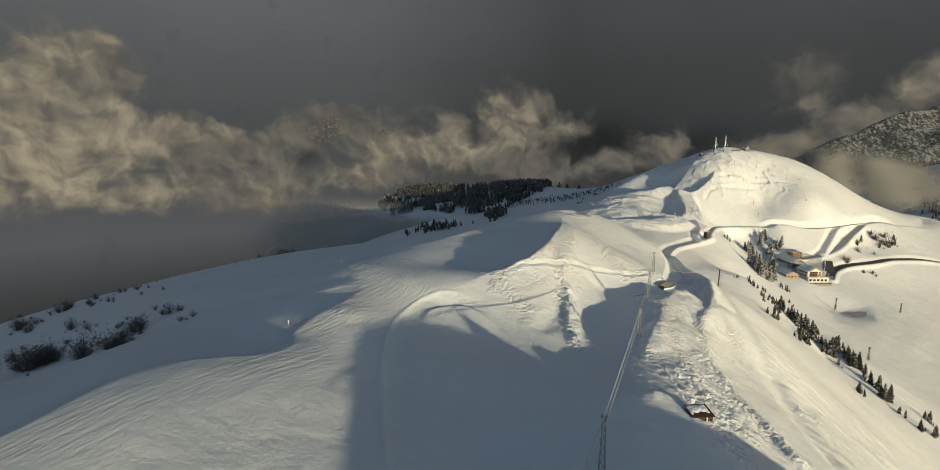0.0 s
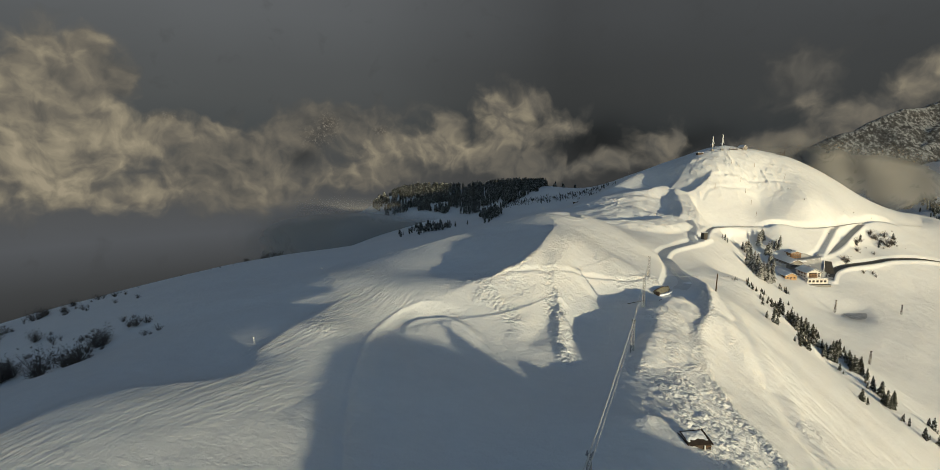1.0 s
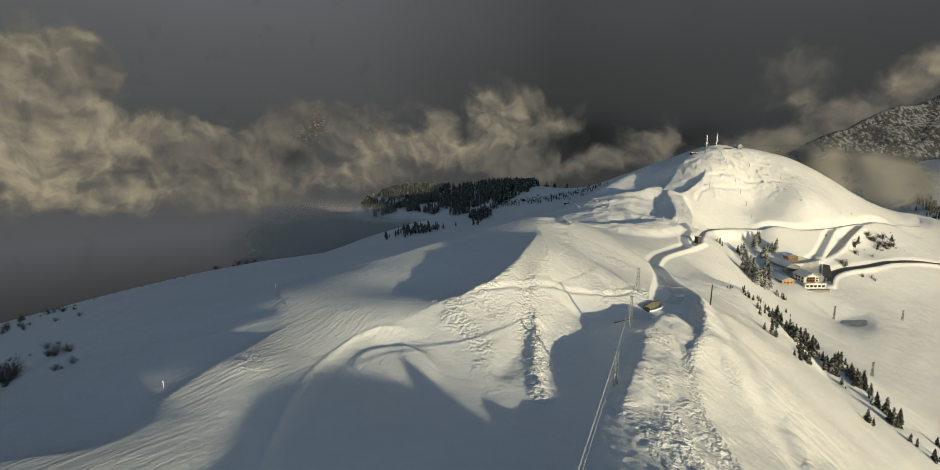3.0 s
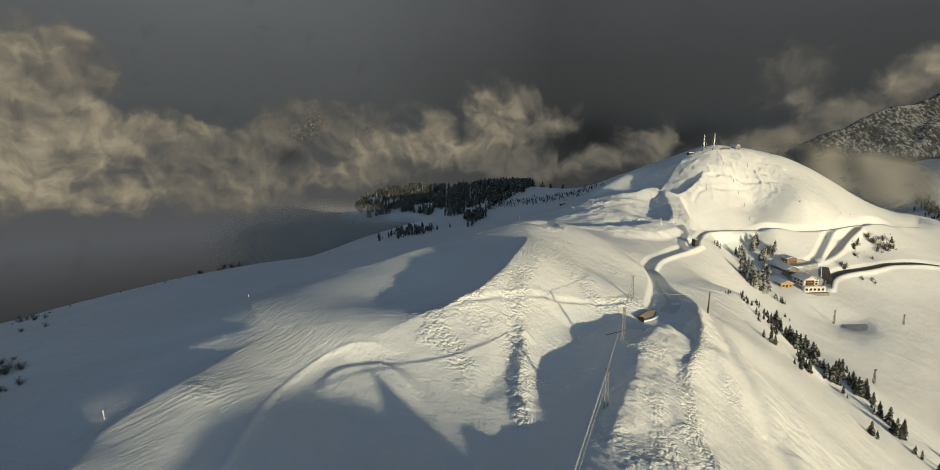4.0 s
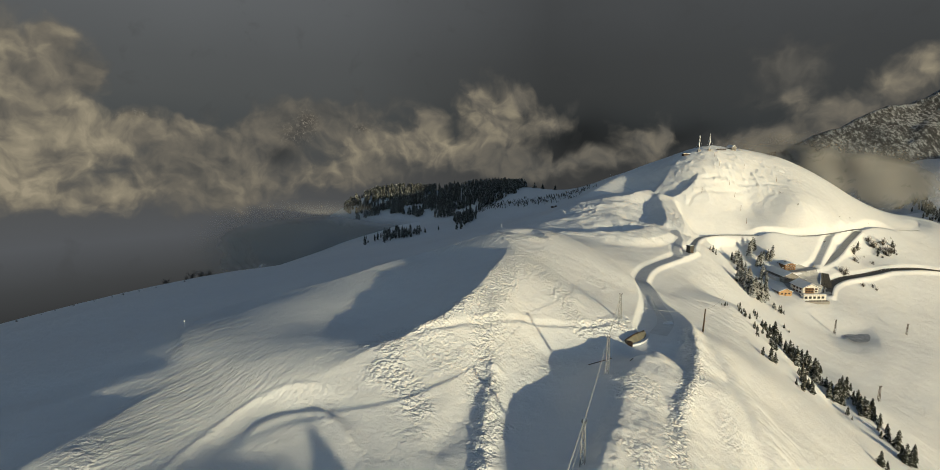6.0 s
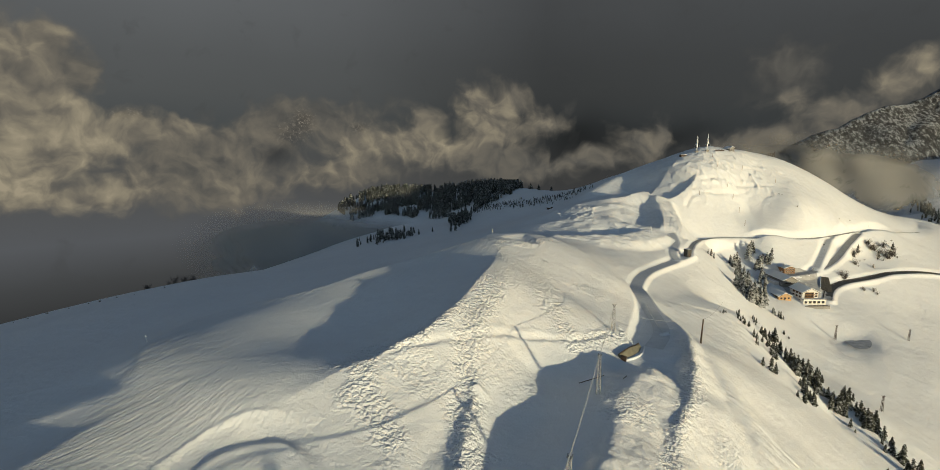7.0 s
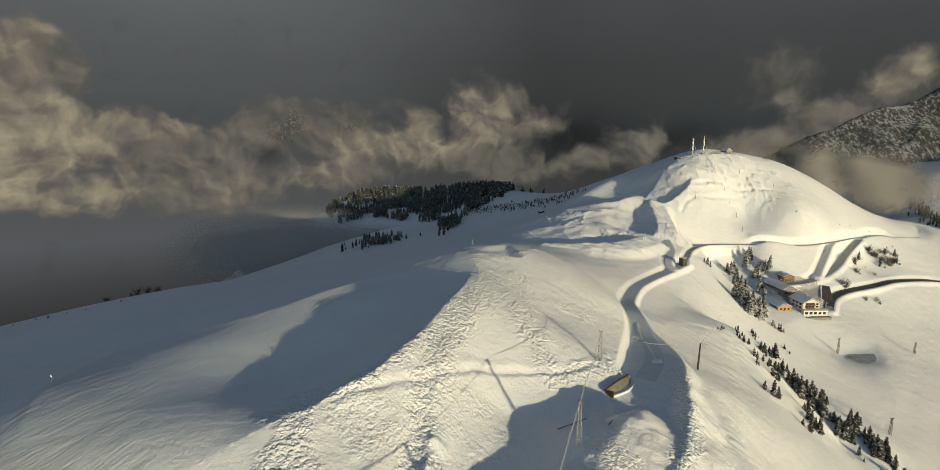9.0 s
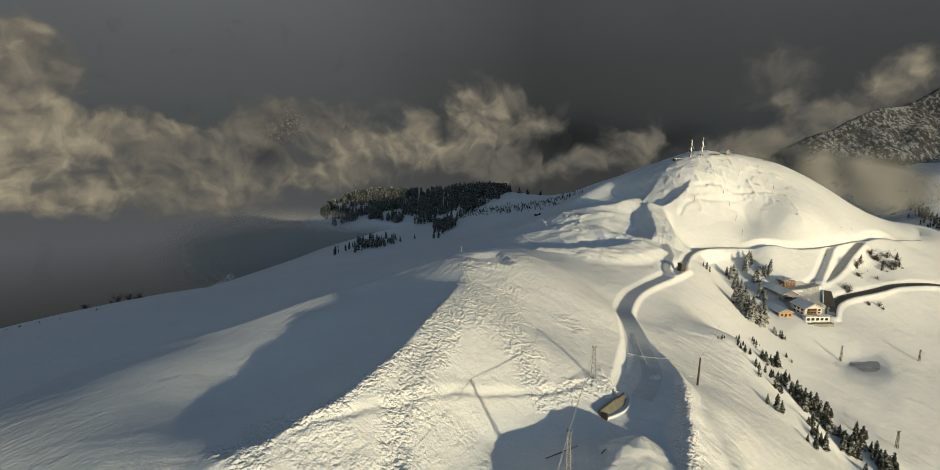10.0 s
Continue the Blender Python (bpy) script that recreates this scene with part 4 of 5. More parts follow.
HOTEL_WOOD = [(194.3, 387.0, 4.6), (196.2, 386.8, 3.9), (231.0, 429.8, 6.2), (231.8, 425.5, 9.6), (229.7, 415.3, 10.2), (233.6, 426.4, 10.5), (217.9, 392.7, 8.7), (197.2, 358.6, 9.2), (197.6, 355.3, 10.5), (199.2, 352.8, 10.4), (205.8, 366.0, 9.5), (221.3, 388.0, 9.4), (200.3, 348.2, 10.3), (203.2, 348.9, 11.7), (204.8, 348.7, 10.3), (207.1, 349.4, 11.8), (214.2, 358.3, 10.7), (221.8, 369.0, 8.9), (201.9, 352.4, 9.7), (246.5, 433.7, 10.4), (249.4, 436.1, 9.6), (249.5, 425.0, 9.6), (243.7, 410.2, 10.0), (234.8, 397.2, 8.9), (259.0, 426.4, 9.6), (256.1, 426.3, 7.8), (214.4, 348.3, 3.5), (216.8, 359.0, 4.3), (217.8, 345.5, 4.8)]
ROAD_WOOD = [(342.3, 452.6, 8.4), (350.2, 458.8, 7.6), (334.4, 439.0, 6.3), (365.0, 467.0, 6.8), (366.5, 462.2, 8.7), (363.9, 454.3, 5.7), (376.8, 466.2, 7.8), (372.5, 457.3, 8.5), (377.9, 459.2, 7.6), (381.1, 458.9, 6.7), (386.6, 467.5, 7.8), (369.5, 459.8, 6.7), (350.5, 441.9, 3.7), (308.2, 415.0, 7.6), (322.7, 405.8, 4.2), (313.8, 403.4, 3.3)]
SHRUBS = [(-88.3, 147.0, 2.5), (-99.3, 157.7, 1.6), (-92.3, 139.6, 3.8), (-92.0, 136.5, 3.4), (-84.0, 119.8, 4.2), (-86.8, 121.6, 3.0), (-91.1, 124.4, 4.4), (-97.9, 124.9, 5.5), (-130.4, 162.4, 3.2), (-119.9, 155.7, 1.9), (-110.2, 127.4, 4.8), (-113.4, 128.3, 5.7), (-113.2, 125.2, 4.4), (-119.8, 130.1, 3.3), (-109.5, 130.5, 4.1), (-185.1, 206.5, 3.6), (-178.4, 204.8, 2.5), (-189.1, 230.5, 4.0), (-193.4, 241.4, 4.2), (-176.0, 232.1, 2.9), (-189.0, 253.7, 3.1), (-176.9, 254.2, 2.5), (-158.3, 240.0, 2.4), (-177.7, 196.7, 4.4), (-161.9, 183.3, 3.4), (-76.9, 132.3, 1.3), (-128.4, 137.9, 3.1), (-117.5, 138.3, 2.4), (-130, 346, 4), (-122, 352, 3), (-138, 335, 2.6), (-126, 349, 3.2)]
FAR_TREES = [(102, 763, 12), (96, 756, 11), (110, 770, 12), (84, 748, 11), (118, 760, 9), (70, 742, 11), (128, 748, 8), (40, 722, 9), (28, 712, 8), (136, 735, 7), (90, 735, 10), (60, 725, 9), (100, 725, 8), (-44, 620, 8), (-52, 626, 7), (-38, 628, 6), (-60, 640, 8), (-30, 640, 7), (150, 715, 6), (20, 700, 7)]


def plant(kinds, places, seed, copies=3):
    rnd = random.Random(seed)
    spots = []
    for x, y, h in places:
        some = [(x, y, h * 1.1)]
        some.append((x + rnd.uniform(-2.6, 2.6), y + rnd.uniform(-2.6, 2.6), h * rnd.uniform(0.5, 0.95)))
        some.append((x + rnd.uniform(-3.2, 3.2), y + rnd.uniform(-3.2, 3.2), h * rnd.uniform(0.35, 0.85)))
        spots += some[:copies]
    level = height(np.array([p[0] for p in spots]), np.array([p[1] for p in spots]))
    for (x, y, h), z in zip(spots, level):
        kind, size = rnd.choice(kinds)
        s = h / size
        m = pose(x, y, float(z) - 0.1, rnd.uniform(-3, 3), rnd.uniform(-3, 3), rnd.uniform(0, 360)) @ Matrix.Diagonal((s * rnd.uniform(0.9, 1.2), s * rnd.uniform(0.9, 1.2), s, 1))
        copy_thing(kind, m)


def drop_thing(ob):
    for o in (*ob.children_recursive, ob):
        bpy.data.objects.remove(o)


CONIFERS = [(conifer(8, 11 + k, "dark green conifer dusted with snow on the slope"), 8.0) for k in range(6)]
FROSTED = [(conifer(8, 21 + k, "tall conifer thickly frosted with snow beside the hotel", FROSTED_NEEDLES), 8.0) for k in range(4)]
BUSHES = [(shrub(3, 40 + k), 3.0) for k in range(4)]
for n, group in enumerate((BELT_TOP, BELT_MID, BELT_LOW, FAR_TREES)):
    plant(CONIFERS, group, n)
plant(FROSTED + CONIFERS[:1], HOTEL_WOOD, 18)
plant(BUSHES + CONIFERS[:1], [(x, y, h * 0.75) for x, y, h in ROAD_WOOD], 19)
plant(BUSHES, [(x, y, h * 1.2) for x, y, h in SHRUBS], 20, 2)
_r = random.Random(31)
plant(BUSHES, [(x + _r.gauss(0, 7), y + _r.gauss(0, 7), _r.uniform(0.6, 1.8)) for x, y, h in SHRUBS[:28]], 21, 1)
plant(BUSHES, [(-190 + 76 * u + _r.gauss(0, 2), 264 + 36 * u + _r.gauss(0, 3), _r.uniform(0.5, 1.2)) for u in (k / 14 for k in range(15))], 25, 1)
plant(BUSHES, [(-84 - 46 * _r.random() + _r.gauss(0, 4), 122 + 34 * _r.random(), _r.uniform(0.7, 2.2)) for k in range(16)], 24, 2)
plant(BUSHES, [(-130 - 95 * u + _r.gauss(0, 5), 205 + 45 * u + _r.gauss(0, 6), _r.uniform(1.0, 2.6)) for u in (k / 16 for k in range(17))], 22, 1)
plant(BUSHES, [(_r.uniform(285, 420), _r.uniform(425, 500), _r.uniform(0.6, 1.6)) for k in range(16)], 23, 1)



def forest(name, count, pick, h0, h1, label, seed):
    """Trees too many to count, joined."""
    rnd = random.Random(seed)
    shapes = [conifer_crown(1.0, random.Random(70 + k)) for k in range(3)]
    thin = []
    for v, f in shapes:
        keep = [i for i in range(0, len(f), 5) if random.Random(i).random() < 0.35]
        thin.append((v, [q for i in keep for q in f[i:i + 4]]))
    spots = [pick(rnd) for _ in range(count)]
    zs = height(np.array([p[0] for p in spots]), np.array([p[1] for p in spots]))
    V, F = [], []
    for (x, y), z in zip(spots, zs):
        v, f = rnd.choice(thin)
        h = rnd.uniform(h0, h1)
        b = len(V)
        V += [(x + p[0] * h * 0.6, y + p[1] * h * 0.6, z + p[2] * h) for p in v]
        F += [tuple(i + b for i in q) for q in f]
    me = mesh_of(V, F, name)
    me.materials.append(HAZY_NEEDLES)
    return tagged(new(name, me), label, "forest", "", "stuff")


FOREST_EDGE = ((-150, 850), (-120, 800), (-70, 792), (-28, 770), (15, 735), (50, 700), (90, 705), (118, 770))


def on_spur(rnd):
    xs, ys = zip(*FOREST_EDGE)
    while True:
        x = -150 + 268 * rnd.random() ** 0.8
        low = float(np.interp(x, xs, ys))
        y = low + (900 - low) * rnd.random() ** 1.2
        if vnoise(np.array([x / 16.0]), np.array([y / 16.0]))[0] > 0.4 * smooth(80, 0, y - low) + 0.16:
            return x, y


def in_clump(cx, cy, rx, ry):
    return lambda rnd: (rnd.gauss(cx, rx), rnd.gauss(cy, ry))


forest("forest", 1700, on_spur, 8, 13, "dense dark conifer forest below the ridge", 3)
forest("forest_edge", 70, in_clump(33, 650, 7, 26), 7, 12, "clump of dark conifers at the forest edge", 8)
forest("forest_edge", 80, in_clump(-38, 592, 16, 14), 4, 9, "thin row of conifers below the clearing", 9)
forest("far_trees", 120, lambda rnd: (lambda u: (722 + 90 * u + rnd.gauss(0, 7), 770 + 150 * u + rnd.gauss(0, 10)))(rnd.random()), 6, 11, "scattered dark conifers on the far sunny slope", 5)
forest("slope_scrub", 420, lambda rnd: (lambda u: (55 + 110 * u + rnd.uniform(-12, 12), 700 - 95 * u + rnd.uniform(-16, 16)))(rnd.random()), 1.2, 3.4, "low dark scrub along the shaded back slope", 6)
for k, _ in CONIFERS + FROSTED + BUSHES:
    drop_thing(k)


# ---- lift pylons, poles and ropes ----
def lattice(name, x, y, h, base, material, label, group, arm=1.4, turn=0.0):
    """A four-legged lattice pylon with cross braces and a head."""
    t = thing(name, pose(x, y, ground_z(x, y) - 0.2, 0, 0, turn), label, "pylon", group)
    b, u = base / 2, 0.22
    for sx in (-1, 1):
        for sy in (-1, 1):
            bm = bmesh.new()
            rod(bm, (sx * b, sy * b, 0), (sx * u, sy * u, h), 0.09, 0.07, 5)
            part("leg", bm, material, t)
    n = max(4, int(h / 1.3))
    for k in range(n):
        z0, z1 = h * k / n, h * (k + 1) / n
        w0, w1 = b + (u - b) * k / n, b + (u - b) * (k + 1) / n
        bm = bmesh.new()
        for c, s in ((1, 0), (0, 1), (-1, 0), (0, -1)):
            p = lambda w, side: (c * w - s * w * side, s * w + c * w * side)
            rod(bm, (*p(w0, -1), z0), (*p(w1, 1), z1), 0.045, None, 4)
            rod(bm, (*p(w1, -1), z1), (*p(w1, 1), z1), 0.045, None, 4)
        part("brace", bm, material, t)
    bm = bmesh.new()
    block(bm, -arm, arm, -0.1, 0.1, h - 0.1, h + 0.12)
    part("crossarm", bm, material, t)
    for s in (-1, 1):
        bm = bmesh.new()
        rod(bm, (s * arm * 0.9, -0.5, h + 0.12), (s * arm * 0.9, 0.5, h + 0.12), 0.1, None, 8)
        part("sheave", bm, STEEL, t)
    return t


ROPEWAY = [(5, 35, 8.4), (19, 68, 8.4), (44.4, 130.3, 8.2), (58, 163.2, 9.0), (73.0, 202.0, 8.0)]
for x, y, h in ROPEWAY[1:4]:
    lattice("lift_pylon", x, y, h, 0.8, STEEL, "frosted steel lattice pylon carrying the drag lift rope", "drag lift pylons", 0.4, -22)
lattice("lift_pylon", 73.0, 202.0, 8.0, 1.1, STEEL, "dark steel lattice end pylon of the drag lift", "drag lift pylons", 0.5, -22)
lattice("power_pylon", 221, 273, 7.6, 0.9, DARK_WOOD, "slim dark lattice pylon standing in the snowy valley", "valley pylons", 0.7)
lattice("power_pylon", 254, 348, 9.0, 0.9, DARK_WOOD, "slim dark lattice pylon beside the frozen pond", "valley pylons", 0.7)
lattice("power_pylon", 303, 352, 7.0, 0.8, DARK_WOOD, "slim dark lattice pylon on the open snow slope", "valley pylons", 0.6)


def rope(name, pts, sag, r, material, label):
    bm = bmesh.new()
    for a, b in zip(pts, pts[1:]):
        a, b = Vector(a), Vector(b)
        prev = None
        for k in range(13):
            u = k / 12
            p = a.lerp(b, u) - Vector((0, 0, sag * 4 * u * (1 - u)))
            if prev is not None:
                rod(bm, prev, p, r, None, 5)
            prev = p
    return tagged(part(name, bm, material), label, "cable")


tops = [(x, y, ground_z(x, y) + h) for x, y, h in ROPEWAY]
rope("lift_rope", [(x + 0.45, y - 0.2, z) for x, y, z in tops[:3]], 0.5, 0.06, ROPE, "thin white return rope of the drag lift")
rope("lift_rope", tops[:3], 0.35, 0.12, ROPE, "white frosted haul rope of the drag lift")
rope("lift_rope", tops[2:], 0.3, 0.075, ROPE, "white frosted haul rope running to the end pylon")


def wooden_pole(x, y, h, label):
    t = thing("power_pole", pose(x, y, ground_z(x, y) - 0.3, 0, 1.5, 0), label, "pole")
    bm = bmesh.new()
    rod(bm, (0, 0, 0), (0, 0, h), 0.3, 0.2, 10)
    part("shaft", bm, DARK_WOOD, t)
    bm = bmesh.new()
    rod(bm, (0, 0, h), (0, 0, h + 0.15), 0.24, 0.05, 10)
    part("cap", bm, FROST, t, "small snow cap")
    return t


wooden_pole(108.6, 220.8, 8.8, "dark weathered wooden pole on the snow rim")
pt = (108.6, 220.8, ground_z(108.6, 220.8) + 8.2)
rope("snow_cable", [(91.9, 231.0, max(44.8, ground_z(91.9, 231.0) + 0.3)), (103.6, 226.0, 45.2)], 0.5, 0.09, ROPE, "white frosted cable sagging over the piste road")
rope("power_line", [pt, (164, 311, ground_z(164, 311) + 6)], 1.5, 0.025, DARK_WOOD, "thin dark overhead line above the slope")

# hose along the piste road, and the snow heap at its end
line = [(99.5, 246), (97.5, 237), (94.7, 223.8), (92.8, 213.4)]
rope("hose", [(x, y, ground_z(x, y) + 0.3) for x, y in line], 0.0, 0.12, ROPE, "pale frosted hose lying along the piste road")
heap = bmesh.new()
bmesh.ops.create_icosphere(heap, subdivisions=3, radius=1.0)
for v in heap.verts:
    v.co = Vector((v.co.x * 1.9, v.co.y * 0.9, v.co.z * 0.6)) * (1 + 0.35 * noise.noise(v.co * 1.7))
heap = part("snow_heap", heap, SNOW)
heap.matrix_basis = pose(92.7, 212.4, ground_z(92.7, 212.4) + 0.25, 0, 0, 20)
tagged(heap, "small white heap of snow on the piste road", "snow heap")

# fallen poles lying in the shaded hollow
for x0, y0, x1, y1 in ((56, 172, 63, 176), (66, 171, 67.5, 173)):
    bm = bmesh.new()
    rod(bm, (x0, y0, ground_z(x0, y0) + 0.35), (x1, y1, ground_z(x1, y1) + 0.35), 0.1, 0.08, 7)
    tagged(part("timber_pole", bm, DARK_WOOD), "dark timber pole lying on the snow", "timber")


# ---- retaining wall beside the piste ----
def retaining_wall():
    a, b = Vector((72.2, 189.6)), Vector((80.9, 199.3))
    t = thing("retaining_wall", pose(0, 0, 0), "curved weathered concrete retaining wall with snow along its rim", "wall")
    n = 10
    bottom, top = [], []
    for k in range(n + 1):
        u = k / n
        p = a.lerp(b, u)
        out = Vector((0.74, -0.67)) * (1.5 * math.sin(math.pi * u))
        zb = ground_z(*(p + out)) - 0.6
        bottom.append((*(p + out), zb))
        rise = 1.4 + 0.6 * math.sin(math.pi * min(1, u * 1.1)) - 0.4 * u
        top.append((*(p + out * 0.3 + Vector((-0.74, 0.67)) * 1.0), zb + 0.6 + rise))
    for k in range(n):
        bm = bmesh.new()
        c = [Vector(bottom[k]), Vector(bottom[k + 1]), Vector(top[k + 1]), Vector(top[k])]
        mid = sum(c, Vector()) / 4
        c = [mid + (q - mid) * 0.985 for q in c]
        back = Vector((-0.5, 0.45, -0.2))
        vs = [bm.verts.new(q) for q in c] + [bm.verts.new(q + back) for q in c]
        for f in ((0, 1, 2, 3), (7, 6, 5, 4), (0, 4, 5, 1), (1, 5, 6, 2), (2, 6, 7, 3), (3, 7, 4, 0)):
            bm.faces.new([vs[i] for i in f])
        part("panel", bm, CONCRETE, t)
    bm = bmesh.new()
    for k in range(n):
        rod(bm, Vector(top[k]) + Vector((-0.2, 0.2, 0.02)), Vector(top[k + 1]) + Vector((-0.2, 0.2, 0.02)), 0.16, 0.16, 6)
    part("coping", bm, DARK_WOOD, t, "dark timber coping along the top")
    bm = bmesh.new()
    for k in range(n):
        rod(bm, Vector(bottom[k]) + Vector((0.3, -0.27, 0.62)), Vector(bottom[k + 1]) + Vector((0.3, -0.27, 0.62)), 0.32, 0.32, 7)
    part("snow_rim", bm, SNOW, t, "rounded rim of drifted snow along the foot")
    bm = bmesh.new()
    w = Vector(bottom[0])
    block(bm, -0.25, 0.25, -1.2, 0.2, 0, 1.5, m=Matrix.Translation(w + Vector((-0.3, 0.3, 0.4))) @ Matrix.Rotation(radians(48), 4, "Z"))
    # dark wood colour gives this end wall its shade
    part("wing_wall", bm, DARK_WOOD, t, "end wall coloured dark for its shade")


retaining_wall()


# ---- half-buried hut on the spur ----
def hut():
    x, y = 41.3, 87.0
    t = thing("hut", pose(x, y, ground_z(x, y) - 0.4, 0, 0, 8) @ Matrix.Scale(0.84, 4), "half-buried dark timber hut with a snow-laden shed roof", "hut")
    part("wall", boxed(-2.2, 2.1, -1.5, 1.6, 0, 1.5), DARK_WOOD, t)
    part("roof", boxed(-2.4, 2.3, -2.0, 2.0, -0.07, 0.07, m=pose(0, 0, 1.75, 13, 0, 0)), DARK_WOOD, t, "dark timber roof boards")
    bm = bmesh.new()
    n = 18
    grid = []
    for i in range(n + 1):
        row = []
        for j in range(n + 1):
            px, py = -2.3 + 4.4 * i / n, -1.2 + 3.0 * j / n
            edge = min(1.0, 4 * min(i / n, 1 - i / n, 1 - j / n), 5 * max(0.0, j / n - 0.28 + 0.35 * abs(i / n - 0.5) + 0.16 * noise.noise(Vector((px * 1.4, py * 1.4, 1)))))
            row.append(bm.verts.new((px, py, 0.04 + 0.3 * max(0, edge) ** 0.6 + 0.08 * noise.noise(Vector((px * 1.3, py * 1.3, 4))))))
        grid.append(row)
    for a, b in zip(grid, grid[1:]):
        for j in range(n):
            bm.faces.new((a[j], b[j], b[j + 1], a[j + 1]))
    bmesh.ops.transform(bm, matrix=pose(0, 0, 1.75, 13, 0, 0), verts=bm.verts)
    part("roof_snow", bm, SNOW, t, "lumpy snow on the roof")
    part("post", boxed(0.75, 0.97, -1.85, -1.65, 0, 1.35), PLASTER, t, "pale corner post")
    for px in (-2.0, 2.0):
        part("post", boxed(px - 0.08, px + 0.08, -1.8, -1.64, 0, 1.4), DARK_WOOD, t)
    part("door", boxed(1.1, 1.9, -1.58, -1.48, 0.1, 1.3), DARK_WOOD, t)
    part("bench", boxed(1.0, 2.2, -1.9, -1.55, 0.8, 0.92), TIMBER, t)
    part("gable_board", boxed(-2.55, -2.42, -2.0, 2.0, 0.9, 2.3, m=pose(0, 0, 0, 0, -8, 0)), DARK_WOOD, t)
    part("barge_board", boxed(2.3, 2.42, -2.1, 2.1, -0.12, 0.16, m=pose(0, 0, 1.75, 13, 0, 0)), DARK_WOOD, t)


hut()


# ---- concrete tower at the road fork ----
t = thing("pump_house", pose(167.5, 362.6, ground_z(167.5, 362.6) - 1.0, 0, 0, 20), "small dark concrete pump house at the road fork", "hut")
part("wall", boxed(-1.5, 1.5, -1.5, 1.5, 0, 5.4), DARK_CONCRETE, t)
part("roof", boxed(-1.7, 1.7, -1.7, 1.7, 5.4, 5.62), DARK_CONCRETE, t)
part("roof_snow", boxed(-1.4, 1.5, -1.2, 1.5, 5.62, 5.8), SNOW, t)
part("door", boxed(-0.6, 0.6, -1.56, -1.48, 0.9, 3.1), DARK_WOOD, t)

# ---- start arch of the upper lift ----
for x, y, h in ((152, 383, 4.4),):
    t = thing("lift_gate", pose(x, y, ground_z(x, y) - 0.2, 0, 0, 35), "white frosted gate of the upper drag lift", "gate", "lift gates")
    for s in (-1, 1):
        bm = bmesh.new()
        rod(bm, (s * 0.9, 0, 0), (s * 0.9, 0, h), 0.11, 0.09, 7)
        part("post", bm, FROST, t)
    bm = bmesh.new()
    rod(bm, (-1.0, 0, h), (1.0, 0, h), 0.09, 0.09, 7)
    part("crossbar", bm, FROST, t)


# ---- summit ----
def summit_mast(x, y, h):
    z = ground_z(x, y)
    t = thing("radio_mast", pose(x, y, z - 0.3), "radio mast thickly crusted with white rime on the summit", "mast", "summit masts")
    rnd = random.Random(int(x))
    bm = bmesh.new()
    rod(bm, (0, 0, 0), (0, 0, h), 0.42, 0.25, 8)
    part("shaft", bm, STEEL, t)
    bm = bmesh.new()
    for k in range(26):
        zz = h * (0.12 + 0.86 * k / 26)
        a = rnd.uniform(0, 6.28)
        r = rnd.uniform(0.35, 0.75) * (1.1 if 0.3 < zz / h < 0.75 else 0.75)
        bmesh.ops.create_icosphere(bm, subdivisions=1, radius=r, matrix=pose(math.cos(a) * 0.25, math.sin(a) * 0.25, zz, 0, 0, rnd.uniform(0, 90)))
    part("rime", bm, FROST, t, "lumpy white rime crust")
    for k in range(3):
        a = 2.1 * k
        bm = bmesh.new()
        rod(bm, (math.cos(a) * 4.5, math.sin(a) * 4.5, 0), (0, 0, h * 0.8), 0.05, 0.05, 4)
        part("guy_wire", bm, FROST, t)
    bm = bmesh.new()
    block(bm, -1.2, 1.2, -1.0, 1.0, 0, 1.9)
    part("cabinet", bm, GREY_WALL, t, "grey equipment cabinet")


summit_mast(244.7, 526.6, 15)
summit_mast(254.2, 526.6, 16)


def gabled(t, w, d, eave, ridge, wall_mat, roof_mat, over=0.8, snow=0.35, z0=0.0):
    """Walls with a gable to the front and back, two roof slopes and the snow on them."""
    bm = bmesh.new()
    lo = [bm.verts.new(p) for p in ((-w / 2, 0, z0), (w / 2, 0, z0), (w / 2, d, z0), (-w / 2, d, z0))]
    hi = [bm.verts.new(p) for p in ((-w / 2, 0, eave), (w / 2, 0, eave), (w / 2, d, eave), (-w / 2, d, eave))]
    a, b = bm.verts.new((0, 0, ridge)), bm.verts.new((0, d, ridge))
    for f in ((lo[0], lo[1], hi[1], a, hi[0]), (lo[2], lo[3], hi[3], b, hi[2]), (lo[1], lo[2], hi[2], hi[1]), (lo[3], lo[0], hi[0], hi[3]), lo[::-1]):
        bm.faces.new(f)
    part("wall", bm, wall_mat, t)
    slope = (ridge - eave) / (w / 2)
    for s in (-1, 1):
        for name, mat, up, thick, grow in (("roof", roof_mat, 0.05, 0.22, 0.0), ("roof_snow", SNOW, 0.275, snow, -0.15)):
            o = over + grow
            bm = bmesh.new()
            x0, x1 = 0.0, s * (w / 2 + o)
            z1 = eave - slope * o
            vs = []
            for zz in (up, up + thick):
                for xx, zq in ((x0, ridge), (x1, z1)):
                    for yy in (-o, d + o):
                        vs.append(bm.verts.new((xx, yy, zq + zz)))
            for f in ((0, 1, 3, 2), (4, 6, 7, 5), (0, 2, 6, 4), (1, 5, 7, 3), (2, 3, 7, 6), (0, 4, 5, 1)):
                bm.faces.new([vs[i] for i in f])
            bmesh.ops.recalc_face_normals(bm, faces=bm.faces)
            part(name, bm, mat, t)


